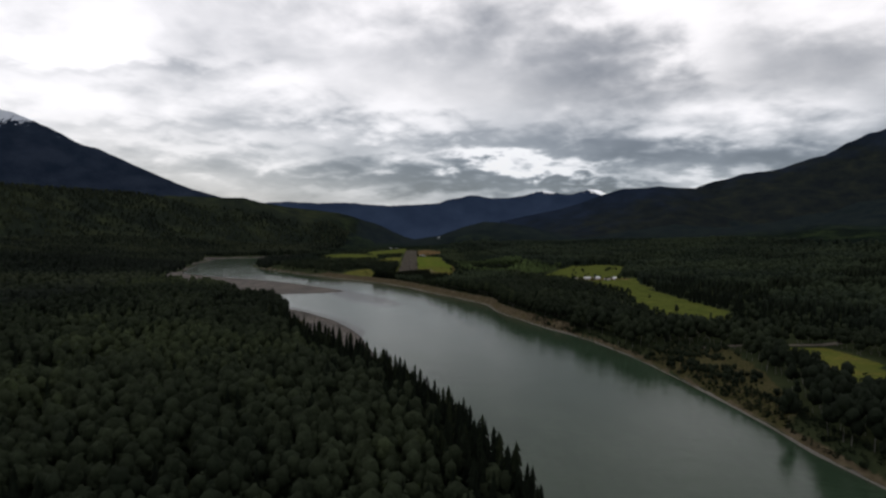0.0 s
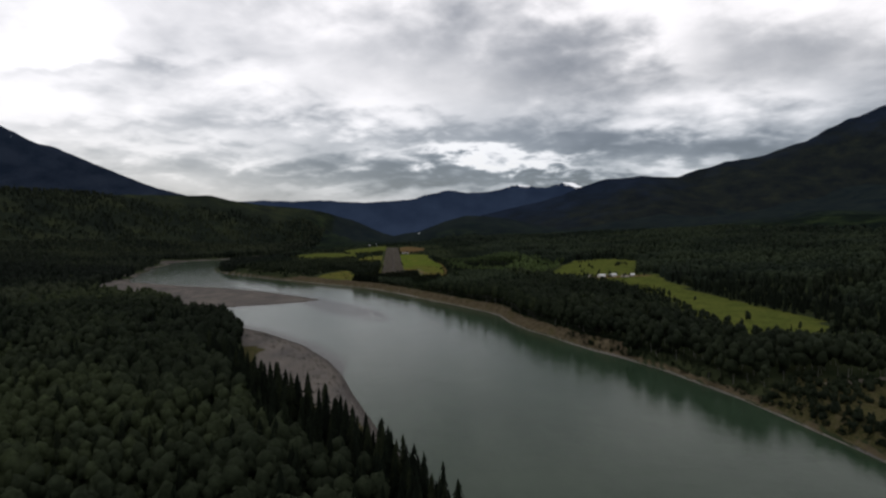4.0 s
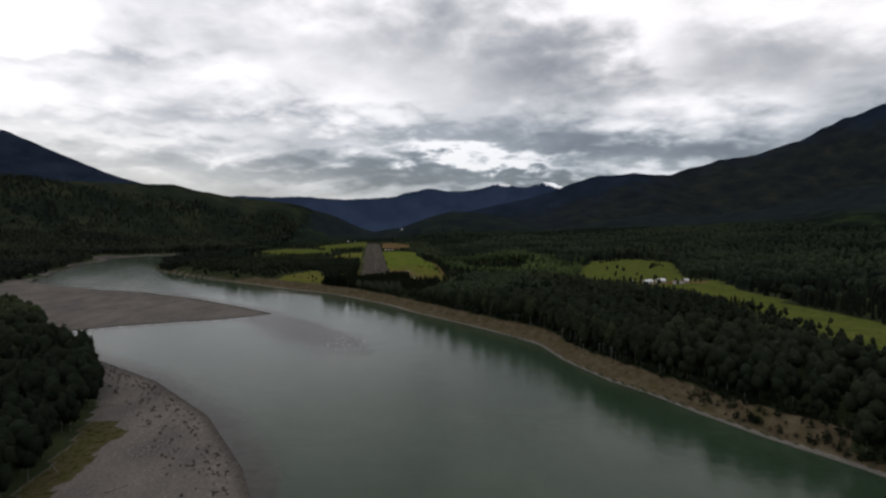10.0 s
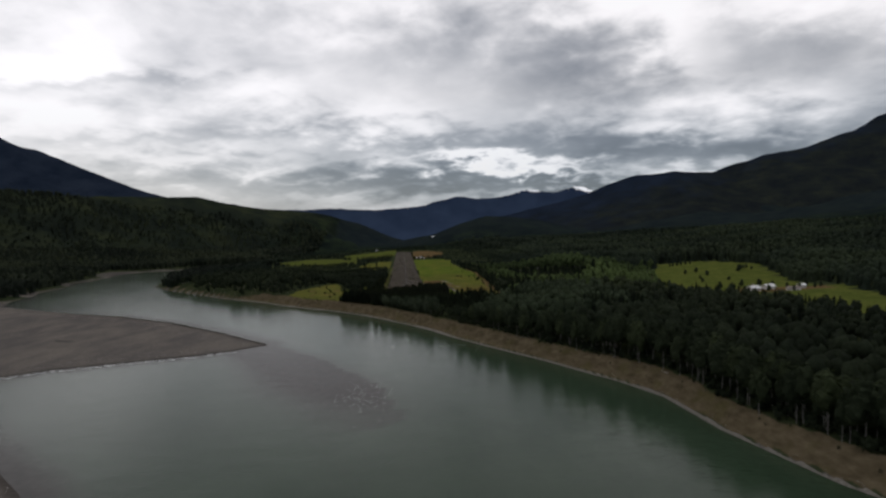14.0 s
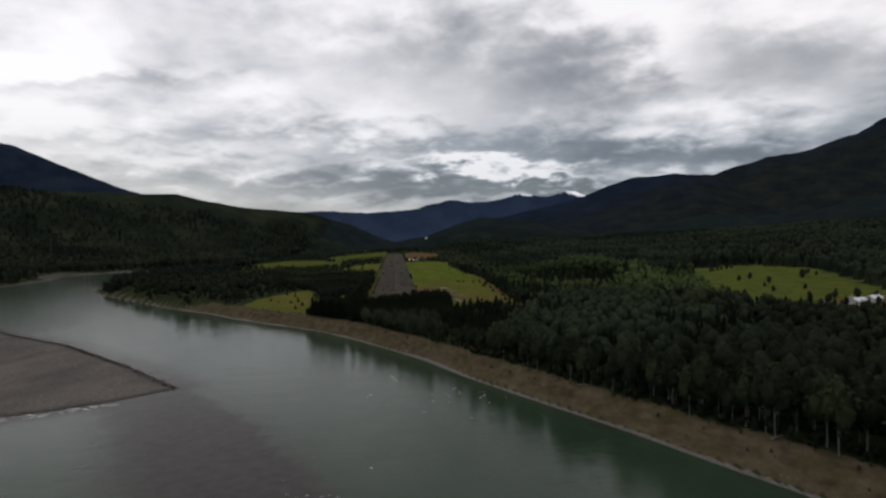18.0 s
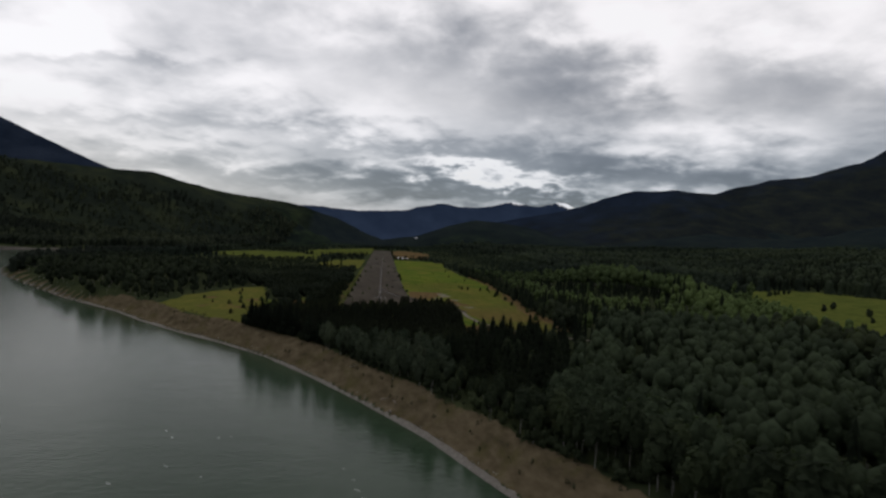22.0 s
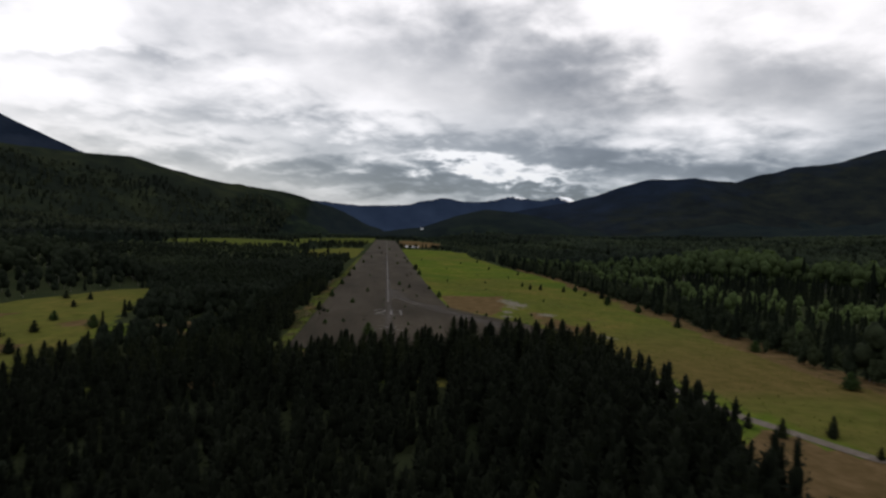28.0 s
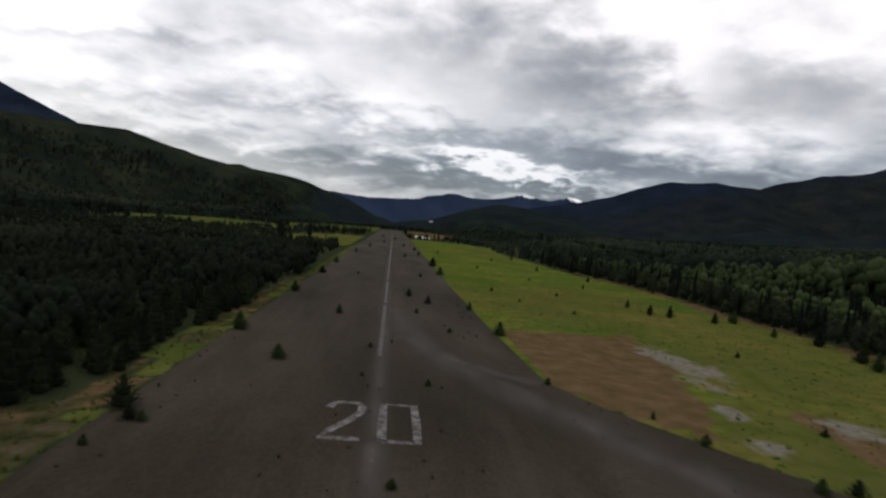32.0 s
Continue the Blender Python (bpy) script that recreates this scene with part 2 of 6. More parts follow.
def simple(name, stops, scale=1.0, rough=0.85, spec=0.2, metal=0.0, relief=0.3, dist=0.05, coord="Object", stretch=(1, 1, 1)):
    m, nt, b = nodes(name, rough, spec)
    f = tex(nt, scale, 5, 0.6, coord, stretch)
    nt.links.new(ramp(nt, f, stops), b.inputs["Base Color"])
    b.inputs["Metallic"].default_value = metal
    if relief:
        bump(nt, b, tex(nt, scale * 4, 4, 0.6, coord, stretch), relief, dist)
    return m


def foliage(name, dark, lit, yellow, single=False):
    """Leaves: one tint a tree, a little of its own for each clump, and the grain of leaf and gap."""
    m, nt, b = nodes(name, 0.9, 0.03)
    g = nt.nodes.new("ShaderNodeNewGeometry")
    t = nt.nodes.new("ShaderNodeObjectInfo").outputs["Random"] if single else attr(nt, "tint")
    c = ramp(nt, t, ((0.0, dark), (0.6, lit), (1.0, yellow)))
    v = calc(nt, "MULTIPLY_ADD", g.outputs["Random Per Island"], 0.4)
    v.node.inputs[2].default_value = 0.8
    c = mix(nt, 1.0, c, v, "MULTIPLY")
    grain = tex(nt, 14.0 if single else 0.9, 4, 0.7)
    c = mix(nt, 1.0, c, ramp(nt, grain, ((0.3, (0.6, 0.62, 0.6)), (0.5, (0.95, 0.95, 0.95)), (0.7, (1.25, 1.24, 1.2)))), "MULTIPLY")
    nt.links.new(c, b.inputs["Base Color"])
    thin, both = nt.nodes.new("ShaderNodeBsdfTranslucent"), nt.nodes.new("ShaderNodeMixShader")
    both.inputs[0].default_value = 0.35
    nt.links.new(mix(nt, 1.0, c, (1.5, 1.6, 1.1), "MULTIPLY"), thin.inputs["Color"])
    nt.links.new(b.outputs[0], both.inputs[1])
    nt.links.new(thin.outputs[0], both.inputs[2])
    nt.links.new(both.outputs[0], nt.nodes["Material Output"].inputs["Surface"])
    return m


def ground_material():
    """Land cover by the plan: forest floor, meadow, gravel, bluff clay, dry field, snow and distant forest."""
    m, nt, b = nodes("land", 1.0, 0.0)
    n1, n2, n3 = tex(nt, 0.05, 5), tex(nt, 0.9, 5), tex(nt, 0.012, 4)
    floor = ramp(nt, n1, ((0.3, (0.018, 0.025, 0.013)), (0.7, (0.032, 0.038, 0.018))))
    meadow = ramp(nt, n1, ((0.32, (0.054, 0.084, 0.014)), (0.5, (0.084, 0.104, 0.019)), (0.66, (0.118, 0.106, 0.028))))
    meadow = mix(nt, 1.0, meadow, ramp(nt, tex(nt, 0.35, 5), ((0.3, (0.5, 0.62, 0.5)), (0.7, (1.3, 1.24, 1.2)))), "MULTIPLY")
    grass = mix(nt, 1.0, ramp(nt, n1, ((0.3, (0.045, 0.063, 0.015)), (0.7, (0.08, 0.09, 0.023)))), ramp(nt, tex(nt, 0.2, 5, 0.65), ((0.3, (0.72, 0.74, 0.7)), (0.7, (1.18, 1.12, 1.1)))), "MULTIPLY")
    gravel = ramp(nt, n2, ((0.25, (0.07, 0.065, 0.061)), (0.5, (0.105, 0.097, 0.09)), (0.75, (0.15, 0.14, 0.13))))
    gravel = mix(nt, 1.0, gravel, ramp(nt, tex(nt, 0.06, 4, 0.6, "Object", (1, 0.4, 1)), ((0.35, (0.72, 0.72, 0.74)), (0.65, (1.08, 1.05, 1.0)))), "MULTIPLY")
    clay = ramp(nt, tex(nt, 0.16, 6, 0.62, "Object", (1, 1, 2.5)), ((0.28, (0.034, 0.029, 0.018)), (0.45, (0.062, 0.05, 0.031)), (0.72, (0.098, 0.08, 0.052))))
    moss = ramp(nt, tex(nt, 0.09, 5, 0.65), ((0.52, (0, 0, 0)), (0.66, (0.7, 0.7, 0.7))))
    clay = mix(nt, moss, clay, ramp(nt, n2, ((0.3, (0.036, 0.036, 0.014)), (0.7, (0.066, 0.058, 0.024)))))
    gravel = mix(nt, calc(nt, "MULTIPLY", attr(nt, "wet"), 0.8), gravel, ramp(nt, tex(nt, 0.4, 5, 0.7), ((0.35, (0.02, 0.018, 0.016)), (0.65, (0.055, 0.05, 0.046)))))
    scrub = ramp(nt, tex(nt, 0.5, 6, 0.7), ((0.34, (0.016, 0.018, 0.008)), (0.5, (0.045, 0.044, 0.018)), (0.62, (0.062, 0.05, 0.03)), (0.75, (0.1, 0.088, 0.066))))
    meadow = mix(nt, ramp(nt, tex(nt, 0.035, 4, 0.6), ((0.45, (0, 0, 0)), (0.62, (0.8, 0.8, 0.8)))), meadow, ramp(nt, tex(nt, 0.5, 5, 0.65), ((0.3, (0.036, 0.062, 0.012)), (0.7, (0.062, 0.09, 0.018)))))
    meadow = mix(nt, calc(nt, "MULTIPLY", attr(nt, "parched"), 0.8), meadow, ramp(nt, tex(nt, 0.25, 5, 0.65), ((0.3, (0.06, 0.055, 0.016)), (0.7, (0.108, 0.08, 0.03)))))
    dry = ramp(nt, tex(nt, 0.3, 6, 0.65), ((0.3, (0.064, 0.046, 0.02)), (0.5, (0.088, 0.061, 0.029)), (0.7, (0.12, 0.082, 0.043))))
    sand = ramp(nt, n2, ((0.3, (0.1, 0.09, 0.064)), (0.7, (0.17, 0.157, 0.128))))
    # distant forest; a slight blue haze is put into its dark stops
    wood = ramp(nt, tex(nt, 0.007, 8, 0.7, "Object", (1, 1, 2)), ((0.42, (0.0055, 0.0085, 0.0075)), (0.5, (0.0085, 0.013, 0.0095)), (0.56, (0.013, 0.02, 0.0115)), (0.64, (0.021, 0.031, 0.0145))))
    wood = mix(nt, 1.0, wood, ramp(nt, tex(nt, 0.05, 5, 0.7), ((0.35, (0.6, 0.62, 0.66)), (0.65, (1.25, 1.25, 1.2)))), "MULTIPLY")
    # up the valley the haze of distance is mixed in as blue-grey colour
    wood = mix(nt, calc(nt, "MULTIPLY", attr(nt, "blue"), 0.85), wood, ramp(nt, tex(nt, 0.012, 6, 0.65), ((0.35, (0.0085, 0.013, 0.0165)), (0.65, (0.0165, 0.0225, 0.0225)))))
    wood = mix(nt, calc(nt, "MULTIPLY", attr(nt, "bright"), 0.8), wood, ramp(nt, tex(nt, 0.008, 8, 0.7), ((0.36, (0.0095, 0.0125, 0.0105)), (0.5, (0.016, 0.021, 0.015)), (0.64, (0.03, 0.036, 0.019)))))
    col = floor
    edge = calc(nt, "MULTIPLY", calc(nt, "SUBTRACT", tex(nt, 0.3, 4), 0.5), 0.9)
    streak = calc(nt, "MULTIPLY", attr(nt, "sand"), calc(nt, "MULTIPLY", tex(nt, 0.42, 7, 0.72, "Object", (1.5, 0.7, 1)), 1.75))
    for name, tone in (("meadow", meadow), ("grass", grass), ("dry", dry), ("clay", clay), ("gravel", gravel), ("scrub", scrub), ("sand", sand), ("wood", wood)):
        level = streak if name == "sand" else attr(nt, name)
        a = calc(nt, "ADD", level, calc(nt, "MULTIPLY", edge, calc(nt, "SUBTRACT", 1.0, calc(nt, "ABSOLUTE", calc(nt, "SUBTRACT", calc(nt, "MULTIPLY", level, 2.0), 1.0)))))
        r = nt.nodes.new("ShaderNodeMapRange")
        r.interpolation_type = "SMOOTHSTEP"
        r.inputs["From Min"].default_value, r.inputs["From Max"].default_value = 0.35, 0.65
        nt.links.new(a, r.inputs["Value"])
        col = mix(nt, r.outputs[0], col, tone)
    nt.links.new(col, b.inputs["Base Color"])
    canopy = calc(nt, "MULTIPLY", attr(nt, "wood"), calc(nt, "MULTIPLY", tex(nt, 0.07, 5, 0.65), 50.0))
    bump(nt, b, calc(nt, "ADD", n2, canopy), 0.6, 0.25)
    return m


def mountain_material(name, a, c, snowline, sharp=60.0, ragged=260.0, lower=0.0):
    """Far forested slopes, with blue haze put into their colours; snow lies above the line."""
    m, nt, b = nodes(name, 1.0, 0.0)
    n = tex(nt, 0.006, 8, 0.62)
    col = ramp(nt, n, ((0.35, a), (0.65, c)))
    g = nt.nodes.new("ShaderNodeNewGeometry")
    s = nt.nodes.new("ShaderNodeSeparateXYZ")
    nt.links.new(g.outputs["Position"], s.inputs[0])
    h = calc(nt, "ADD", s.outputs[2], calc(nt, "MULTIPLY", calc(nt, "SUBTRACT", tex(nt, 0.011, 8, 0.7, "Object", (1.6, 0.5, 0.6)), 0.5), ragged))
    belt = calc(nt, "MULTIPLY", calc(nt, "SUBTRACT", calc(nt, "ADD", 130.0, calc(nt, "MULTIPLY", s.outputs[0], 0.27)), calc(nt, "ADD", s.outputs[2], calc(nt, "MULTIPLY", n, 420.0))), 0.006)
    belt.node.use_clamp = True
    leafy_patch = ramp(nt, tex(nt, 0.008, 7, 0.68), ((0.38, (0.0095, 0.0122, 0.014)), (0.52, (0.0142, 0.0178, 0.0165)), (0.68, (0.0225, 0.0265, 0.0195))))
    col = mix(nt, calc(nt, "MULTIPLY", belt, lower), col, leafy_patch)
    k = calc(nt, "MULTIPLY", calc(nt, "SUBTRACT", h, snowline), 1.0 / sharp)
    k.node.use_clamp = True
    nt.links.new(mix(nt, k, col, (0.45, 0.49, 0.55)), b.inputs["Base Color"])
    bump(nt, b, tex(nt, 0.02, 8, 0.65), 1.0, 25.0)
    return m


def water_material():
    """Silty river: grey-green body, mirror-like skin with small ripples; browner where the bar lies just under."""
    m, nt, b = nodes("river_water", 0.2, 0.5)
    b.inputs["IOR"].default_value = 1.163
    n = tex(nt, 0.03, 7, 0.66, "Object", (1, 0.6, 1))
    col = ramp(nt, n, ((0.32, (0.0155, 0.0295, 0.0165)), (0.68, (0.027, 0.0435, 0.027))))
    r = nt.nodes.new("ShaderNodeMapRange")
    r.interpolation_type = "SMOOTHSTEP"
    r.inputs["From Min"].default_value, r.inputs["From Max"].default_value = 0.1, 0.8
    nt.links.new(calc(nt, "ADD", attr(nt, "shoal"), calc(nt, "MULTIPLY", calc(nt, "SUBTRACT", tex(nt, 0.12, 4), 0.5), 0.25)), r.inputs["Value"])
    col = mix(nt, r.outputs[0], col, ramp(nt, tex(nt, 0.3, 4), ((0.3, (0.038, 0.035, 0.033)), (0.7, (0.056, 0.052, 0.049)))))
    nt.links.new(col, b.inputs["Base Color"])
    calm = ramp(nt, tex(nt, 0.012, 4, 0.6, "Object", (1, 0.5, 1)), ((0.35, (0.05, 0.05, 0.05)), (0.7, (0.13, 0.13, 0.13))))
    nt.links.new(calm, b.inputs["Roughness"])
    nt.links.new(calc(nt, "MULTIPLY_ADD", r.outputs[0], -0.36), b.inputs["Specular IOR Level"])
    b.inputs["Specular IOR Level"].links[0].from_node.inputs[2].default_value = 0.5
    rip = calc(nt, "ADD", tex(nt, 0.5, 4, 0.6, "Object", (1, 1.6, 1)), calc(nt, "MULTIPLY", tex(nt, 0.07, 3, 0.5, "Object", (1, 1.4, 1)), 1.6))
    bump(nt, b, rip, 0.22, 0.4)
    return m


def asphalt_material():
    m, nt, b = nodes("old_asphalt", 0.95, 0.06)
    col = ramp(nt, tex(nt, 0.07, 6, 0.6, "Object", (1, 0.25, 1)), ((0.3, (0.019, 0.0155, 0.0105)), (0.5, (0.034, 0.0278, 0.0195)), (0.7, (0.053, 0.0445, 0.0335))))
    col = mix(nt, 1.0, col, ramp(nt, tex(nt, 3.0, 5, 0.65), ((0.3, (0.66, 0.66, 0.66)), (0.7, (1.22, 1.22, 1.22)))), "MULTIPLY")
    col = mix(nt, 1.0, col, ramp(nt, tex(nt, 0.02, 5, 0.6), ((0.35, (0.8, 0.79, 0.76)), (0.65, (1.18, 1.16, 1.14)))), "MULTIPLY")
    # moss and dust in long streaks
    s = ramp(nt, tex(nt, 0.12, 5, 0.65, "Object", (1, 0.06, 1)), ((0.55, (0, 0, 0)), (0.75, (0.5, 0.5, 0.5))))
    col = mix(nt, s, col, (0.062, 0.052, 0.038))
    # open cracks
    v = nt.nodes.new("ShaderNodeTexVoronoi")
    v.feature = "DISTANCE_TO_EDGE"
    v.inputs["Scale"].default_value = 0.11
    tc = nt.nodes.new("ShaderNodeTexCoord")
    nt.links.new(tc.outputs["Object"], v.inputs["Vector"])
    k = calc(nt, "LESS_THAN", v.outputs["Distance"], 0.006)
    col = mix(nt, calc(nt, "MULTIPLY", k, 0.5), col, (0.03, 0.035, 0.02))
    nt.links.new(col, b.inputs["Base Color"])
    bump(nt, b, tex(nt, 6.0, 4), 0.4, 0.02)
    return m


M_LAND = ground_material()
M_WATER = water_material()
M_RUNWAY = asphalt_material()
NEEDLES = (0.008, 0.0115, 0.008), (0.012, 0.0165, 0.0105), (0.021, 0.0265, 0.014)
LEAVES = (0.0155, 0.021, 0.0135), (0.0285, 0.037, 0.021), (0.055, 0.07, 0.03)
PINE = (0.0115, 0.0145, 0.0095), (0.0175, 0.0215, 0.0125), (0.03, 0.034, 0.0165)
WILLOW = (0.024, 0.033, 0.021), (0.033, 0.043, 0.028), (0.042, 0.053, 0.033)
M_CONIFER, M_CONIFER_ONE = foliage("spruce_needles", *NEEDLES), foliage("spruce_needles_single", *NEEDLES, True)
M_LEAF = foliage("cottonwood_leaves", *LEAVES)
M_PINE, M_PINE_ONE = foliage("young_pine_needles", *PINE), foliage("young_pine_needles_single", (0.0105, 0.0135, 0.009), (0.0155, 0.0195, 0.0115), (0.0225, 0.027, 0.014), True)
M_LEAF_ONE = foliage("cottonwood_leaves_single", (0.017, 0.023, 0.014), (0.024, 0.032, 0.0185), (0.033, 0.043, 0.022), True)
# leaves of the distant woods, a touch bluer in place of haze
M_LEAF_FAR = foliage("far_leaves", (0.015, 0.0215, 0.016), (0.0265, 0.0365, 0.0225), (0.042, 0.056, 0.028))
M_LEAF_EAST = foliage("aspen_leaves", (0.04, 0.058, 0.025), (0.071, 0.101, 0.037), (0.09, 0.12, 0.045))
M_BUSH = foliage("runway_bush_leaves", (0.026, 0.044, 0.018), (0.036, 0.056, 0.022), (0.046, 0.066, 0.026), True)
M_LEAF_WEST = foliage("west_leaves", (0.014, 0.0185, 0.014), (0.026, 0.033, 0.021), (0.046, 0.055, 0.028))
M_WILLOW = foliage("grey_willow_leaves", (0.022, 0.031, 0.019), (0.036, 0.049, 0.029), (0.052, 0.069, 0.038))
M_WILLOW_ONE = foliage("willow_leaves", *WILLOW, True)
M_PINE_PALE = foliage("plantation_needles", (0.015, 0.02, 0.0125), (0.0235, 0.0305, 0.0165), (0.038, 0.046, 0.021))
M_BARK = simple("grey_bark", ((0.3, (0.05, 0.045, 0.038)), (0.7, (0.1, 0.09, 0.08))), 3.0)
M_PALE = simple("pale_bark", ((0.3, (0.09, 0.088, 0.08)), (0.7, (0.18, 0.175, 0.165))), 2.0)
# the navy tones of both mountains carry the haze of distance
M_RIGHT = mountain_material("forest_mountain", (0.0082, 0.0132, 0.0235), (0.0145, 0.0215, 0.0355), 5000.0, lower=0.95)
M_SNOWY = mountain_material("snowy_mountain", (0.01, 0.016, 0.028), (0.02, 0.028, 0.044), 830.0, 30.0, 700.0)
M_PAINT = simple("worn_white_paint", ((0.42, (0.04, 0.035, 0.032)), (0.54, (0.115, 0.108, 0.103)), (0.7, (0.2, 0.192, 0.185))), 1.6)


def worn_material():
    """Pale rubbed asphalt that thins out towards its edges."""
    m, nt, b = nodes("worn_asphalt", 0.95, 0.06)
    nt.links.new(ramp(nt, tex(nt, 0.4, 5, 0.65, "Object", (1, 0.4, 1)), ((0.35, (0.056, 0.048, 0.04)), (0.7, (0.1, 0.09, 0.081)))), b.inputs["Base Color"])
    clear, both = nt.nodes.new("ShaderNodeBsdfTransparent"), nt.nodes.new("ShaderNodeMixShader")
    k = calc(nt, "MULTIPLY", attr(nt, "worn"), calc(nt, "MULTIPLY", tex(nt, 0.5, 5, 0.7, "Object", (1, 0.35, 1)), 1.5))
    k.node.use_clamp = True
    nt.links.new(k, both.inputs[0])
    nt.links.new(clear.outputs[0], both.inputs[1])
    nt.links.new(b.outputs[0], both.inputs[2])
    nt.links.new(both.outputs[0], nt.nodes["Material Output"].inputs["Surface"])
    return m


M_WORN = worn_material()
M_DEAD = simple("dead_brush", ((0.35, (0.03, 0.028, 0.02)), (0.65, (0.062, 0.056, 0.042))), 1.5)
M_POND = simple("wet_silt", ((0.35, (0.03, 0.028, 0.026)), (0.65, (0.06, 0.055, 0.05))), 0.2, 0.9, 0.05)
M_DASH = simple("faded_dash", ((0.42, (0.042, 0.037, 0.034)), (0.62, (0.1, 0.095, 0.09))), 0.6)
M_DIRT = simple("pale_track_gravel", ((0.3, (0.07, 0.057, 0.045)), (0.7, (0.125, 0.105, 0.085))), 0.8)
M_WALL = simple("white_siding", ((0.3, (0.38, 0.37, 0.35)), (0.7, (0.5, 0.49, 0.47))), 0.7)
M_ROOF = simple("pale_metal_roof", ((0.3, (0.45, 0.46, 0.47)), (0.7, (0.6, 0.61, 0.62))), 0.5, 0.45, 0.4)
M_ROOF_BROWN = simple("weathered_roof", ((0.3, (0.12, 0.1, 0.09)), (0.7, (0.2, 0.17, 0.15))), 0.8)
M_WOOD = simple("grey_driftwood", ((0.3, (0.09, 0.08, 0.07)), (0.7, (0.2, 0.18, 0.16))), 1.5)
M_STONE = simple("river_stone", ((0.3, (0.1, 0.098, 0.095)), (0.7, (0.24, 0.23, 0.22))), 1.2)
M_GLASS = simple("dark_pane", ((0.3, (0.02, 0.024, 0.03)), (0.7, (0.03, 0.034, 0.04))), 1.0, 0.15, 0.5, relief=0)
M_FOAM = simple("white_water", ((0.35, (0.25, 0.27, 0.26)), (0.65, (0.6, 0.62, 0.61))), 1.2)

# ---- the plan, in metres: x to the right of the runway's line, y along it, z over the runway ----
WATER = -12.4
BANK_R = [(215, -1600), (208, -1100), (203, -985), (197, -932), (199, -897), (198, -861), (195, -802), (189, -736), (175, -665), (161, -627),
          (150, -603), (140, -573), (132, -543), (121, -515), (112, -468), (110, -425), (100, -396), (91, -379), (75, -346), (52, -305),
          (30, -264), (16, -232), (7, -216), (-4, -197), (-23, -167), (-47, -133), (-76, -103), (-96, -86), (-129, -53), (-155, -22),
          (-216, 35), (-240, 64), (-316, 151), (-343, 186), (-372, 250), (-390, 316), (-392, 400), (-360, 520), (-330, 640), (-320, 760)]
BANK_L = [(-400, 800), (-430, 700), (-500, 640), (-566, 596), (-572, 500), (-550, 381), (-527, 269), (-495, 151), (-464, 45), (-450, 14), (-436, 4),
          (-311, -79), (-267, -102), (-198, -156), (-138, -219), (-94, -270), (-113, -288), (-131, -299), (-168, -313),
          (-202, -326), (-235, -350), (-222, -372), (-190, -418), (-165, -445), (-116, -495), (-74, -555), (-48, -611),
          (-34, -654), (-24, -699), (-8, -760), (12, -820), (34, -890), (51, -960), (65, -1030), (77, -1150), (90, -1600)]
RIVER = BANK_R + BANK_L
WOODS_L = [(-330, 860), (-405, 812), (-434, 704), (-503, 645), (-570, 612), (-600, 590), (-604, 510), (-555, 430), (-553, 381), (-531, 269), (-500, 151), (-476, 40), (-470, -60), (-400, -200), (-335, -275), (-272, -313), (-205, -420), (-150, -482),
           (-124, -544), (-114, -588), (-109, -640), (-78, -700), (-42, -745), (-8, -800), (15, -850), (37, -916), (53, -987),
           (62, -1040), (74, -1600), (-4200, -1600), (-4200, 3000), (-330, 3000)]
BAR_SOUTH = [(-205, -420), (-150, -482), (-124, -544), (-114, -588), (-109, -640), (-78, -700), (-44, -745), (-14, -800), (-8, -760), (-20, -690), (-30, -640), (-70, -550), (-112, -490)]
RUNWAY = [(-21, -52), (52, -52), (47, -30), (41, -10), (31, 4), (25, 13), (20.5, 23), (19.5, 55), (18.5, 140), (18, 1060), (-22, 1060), (-21.5, 300), (-21, 60)]
YELLOW = [(18, 20), (18, 600), (62, 600), (99, 535), (86, 438), (90, 260), (100, 150), (97, 45), (92, -20), (92, -112), (64, -118), (52, -67), (46, -30), (40, -10), (25, 13)]
BROWN = [(20, 57), (48, 64), (44, 40), (38, 18), (33, 6), (26, 13), (20.5, 24)]
ORANGE = [(21, 640), (60, 690), (95, 740), (105, 1000), (50, 1150), (21, 1050)]
MEADOW_W = [(-127, -53), (-124, 2), (-84, 48), (-72, -3), (-65, -50), (-64, -98), (-80, -88), (-100, -66)]
GREEN_FAR = [(-24, 800), (-70, 720), (-114, 640), (-150, 770), (-152, 880), (-70, 1120), (-24, 1250)]
FIELD_DRY = [(-25, 540), (-26, 330), (-34, 296), (-62, 305), (-84, 380), (-66, 500)]
FIELD_STRIP = [(-270, 560), (-215, 470), (-125, 462), (-92, 500), (-100, 600), (-165, 720), (-225, 705)]
VERGE = [(-21, -60), (-21, 390), (-24, 390), (-25.2, 60), (-26, 8), (-31.5, -4), (-26.5, -12), (-25, -30), (-24.5, -60)]
FARM = [(252, -80), (293, 0), (330, 100), (400, 235), (484, 242), (502, 130), (440, 0), (402, -90), (415, -149), (388, -230), (366, -349), (356, -468), (362, -545), (352, -595), (300, -645),
        (265, -625), (270, -521), (308, -400), (314, -330), (300, -230), (245, -150)]
SOUTH_FIELD = [(285, -748), (340, -750), (335, -800), (305, -862), (255, -905), (257, -857), (272, -798)]
SHRUB_BANK = [(204, -738), (226, -722), (258, -745), (247, -800), (233, -850), (216, -905), (199, -897), (198, -861), (195, -802), (190, -745)]
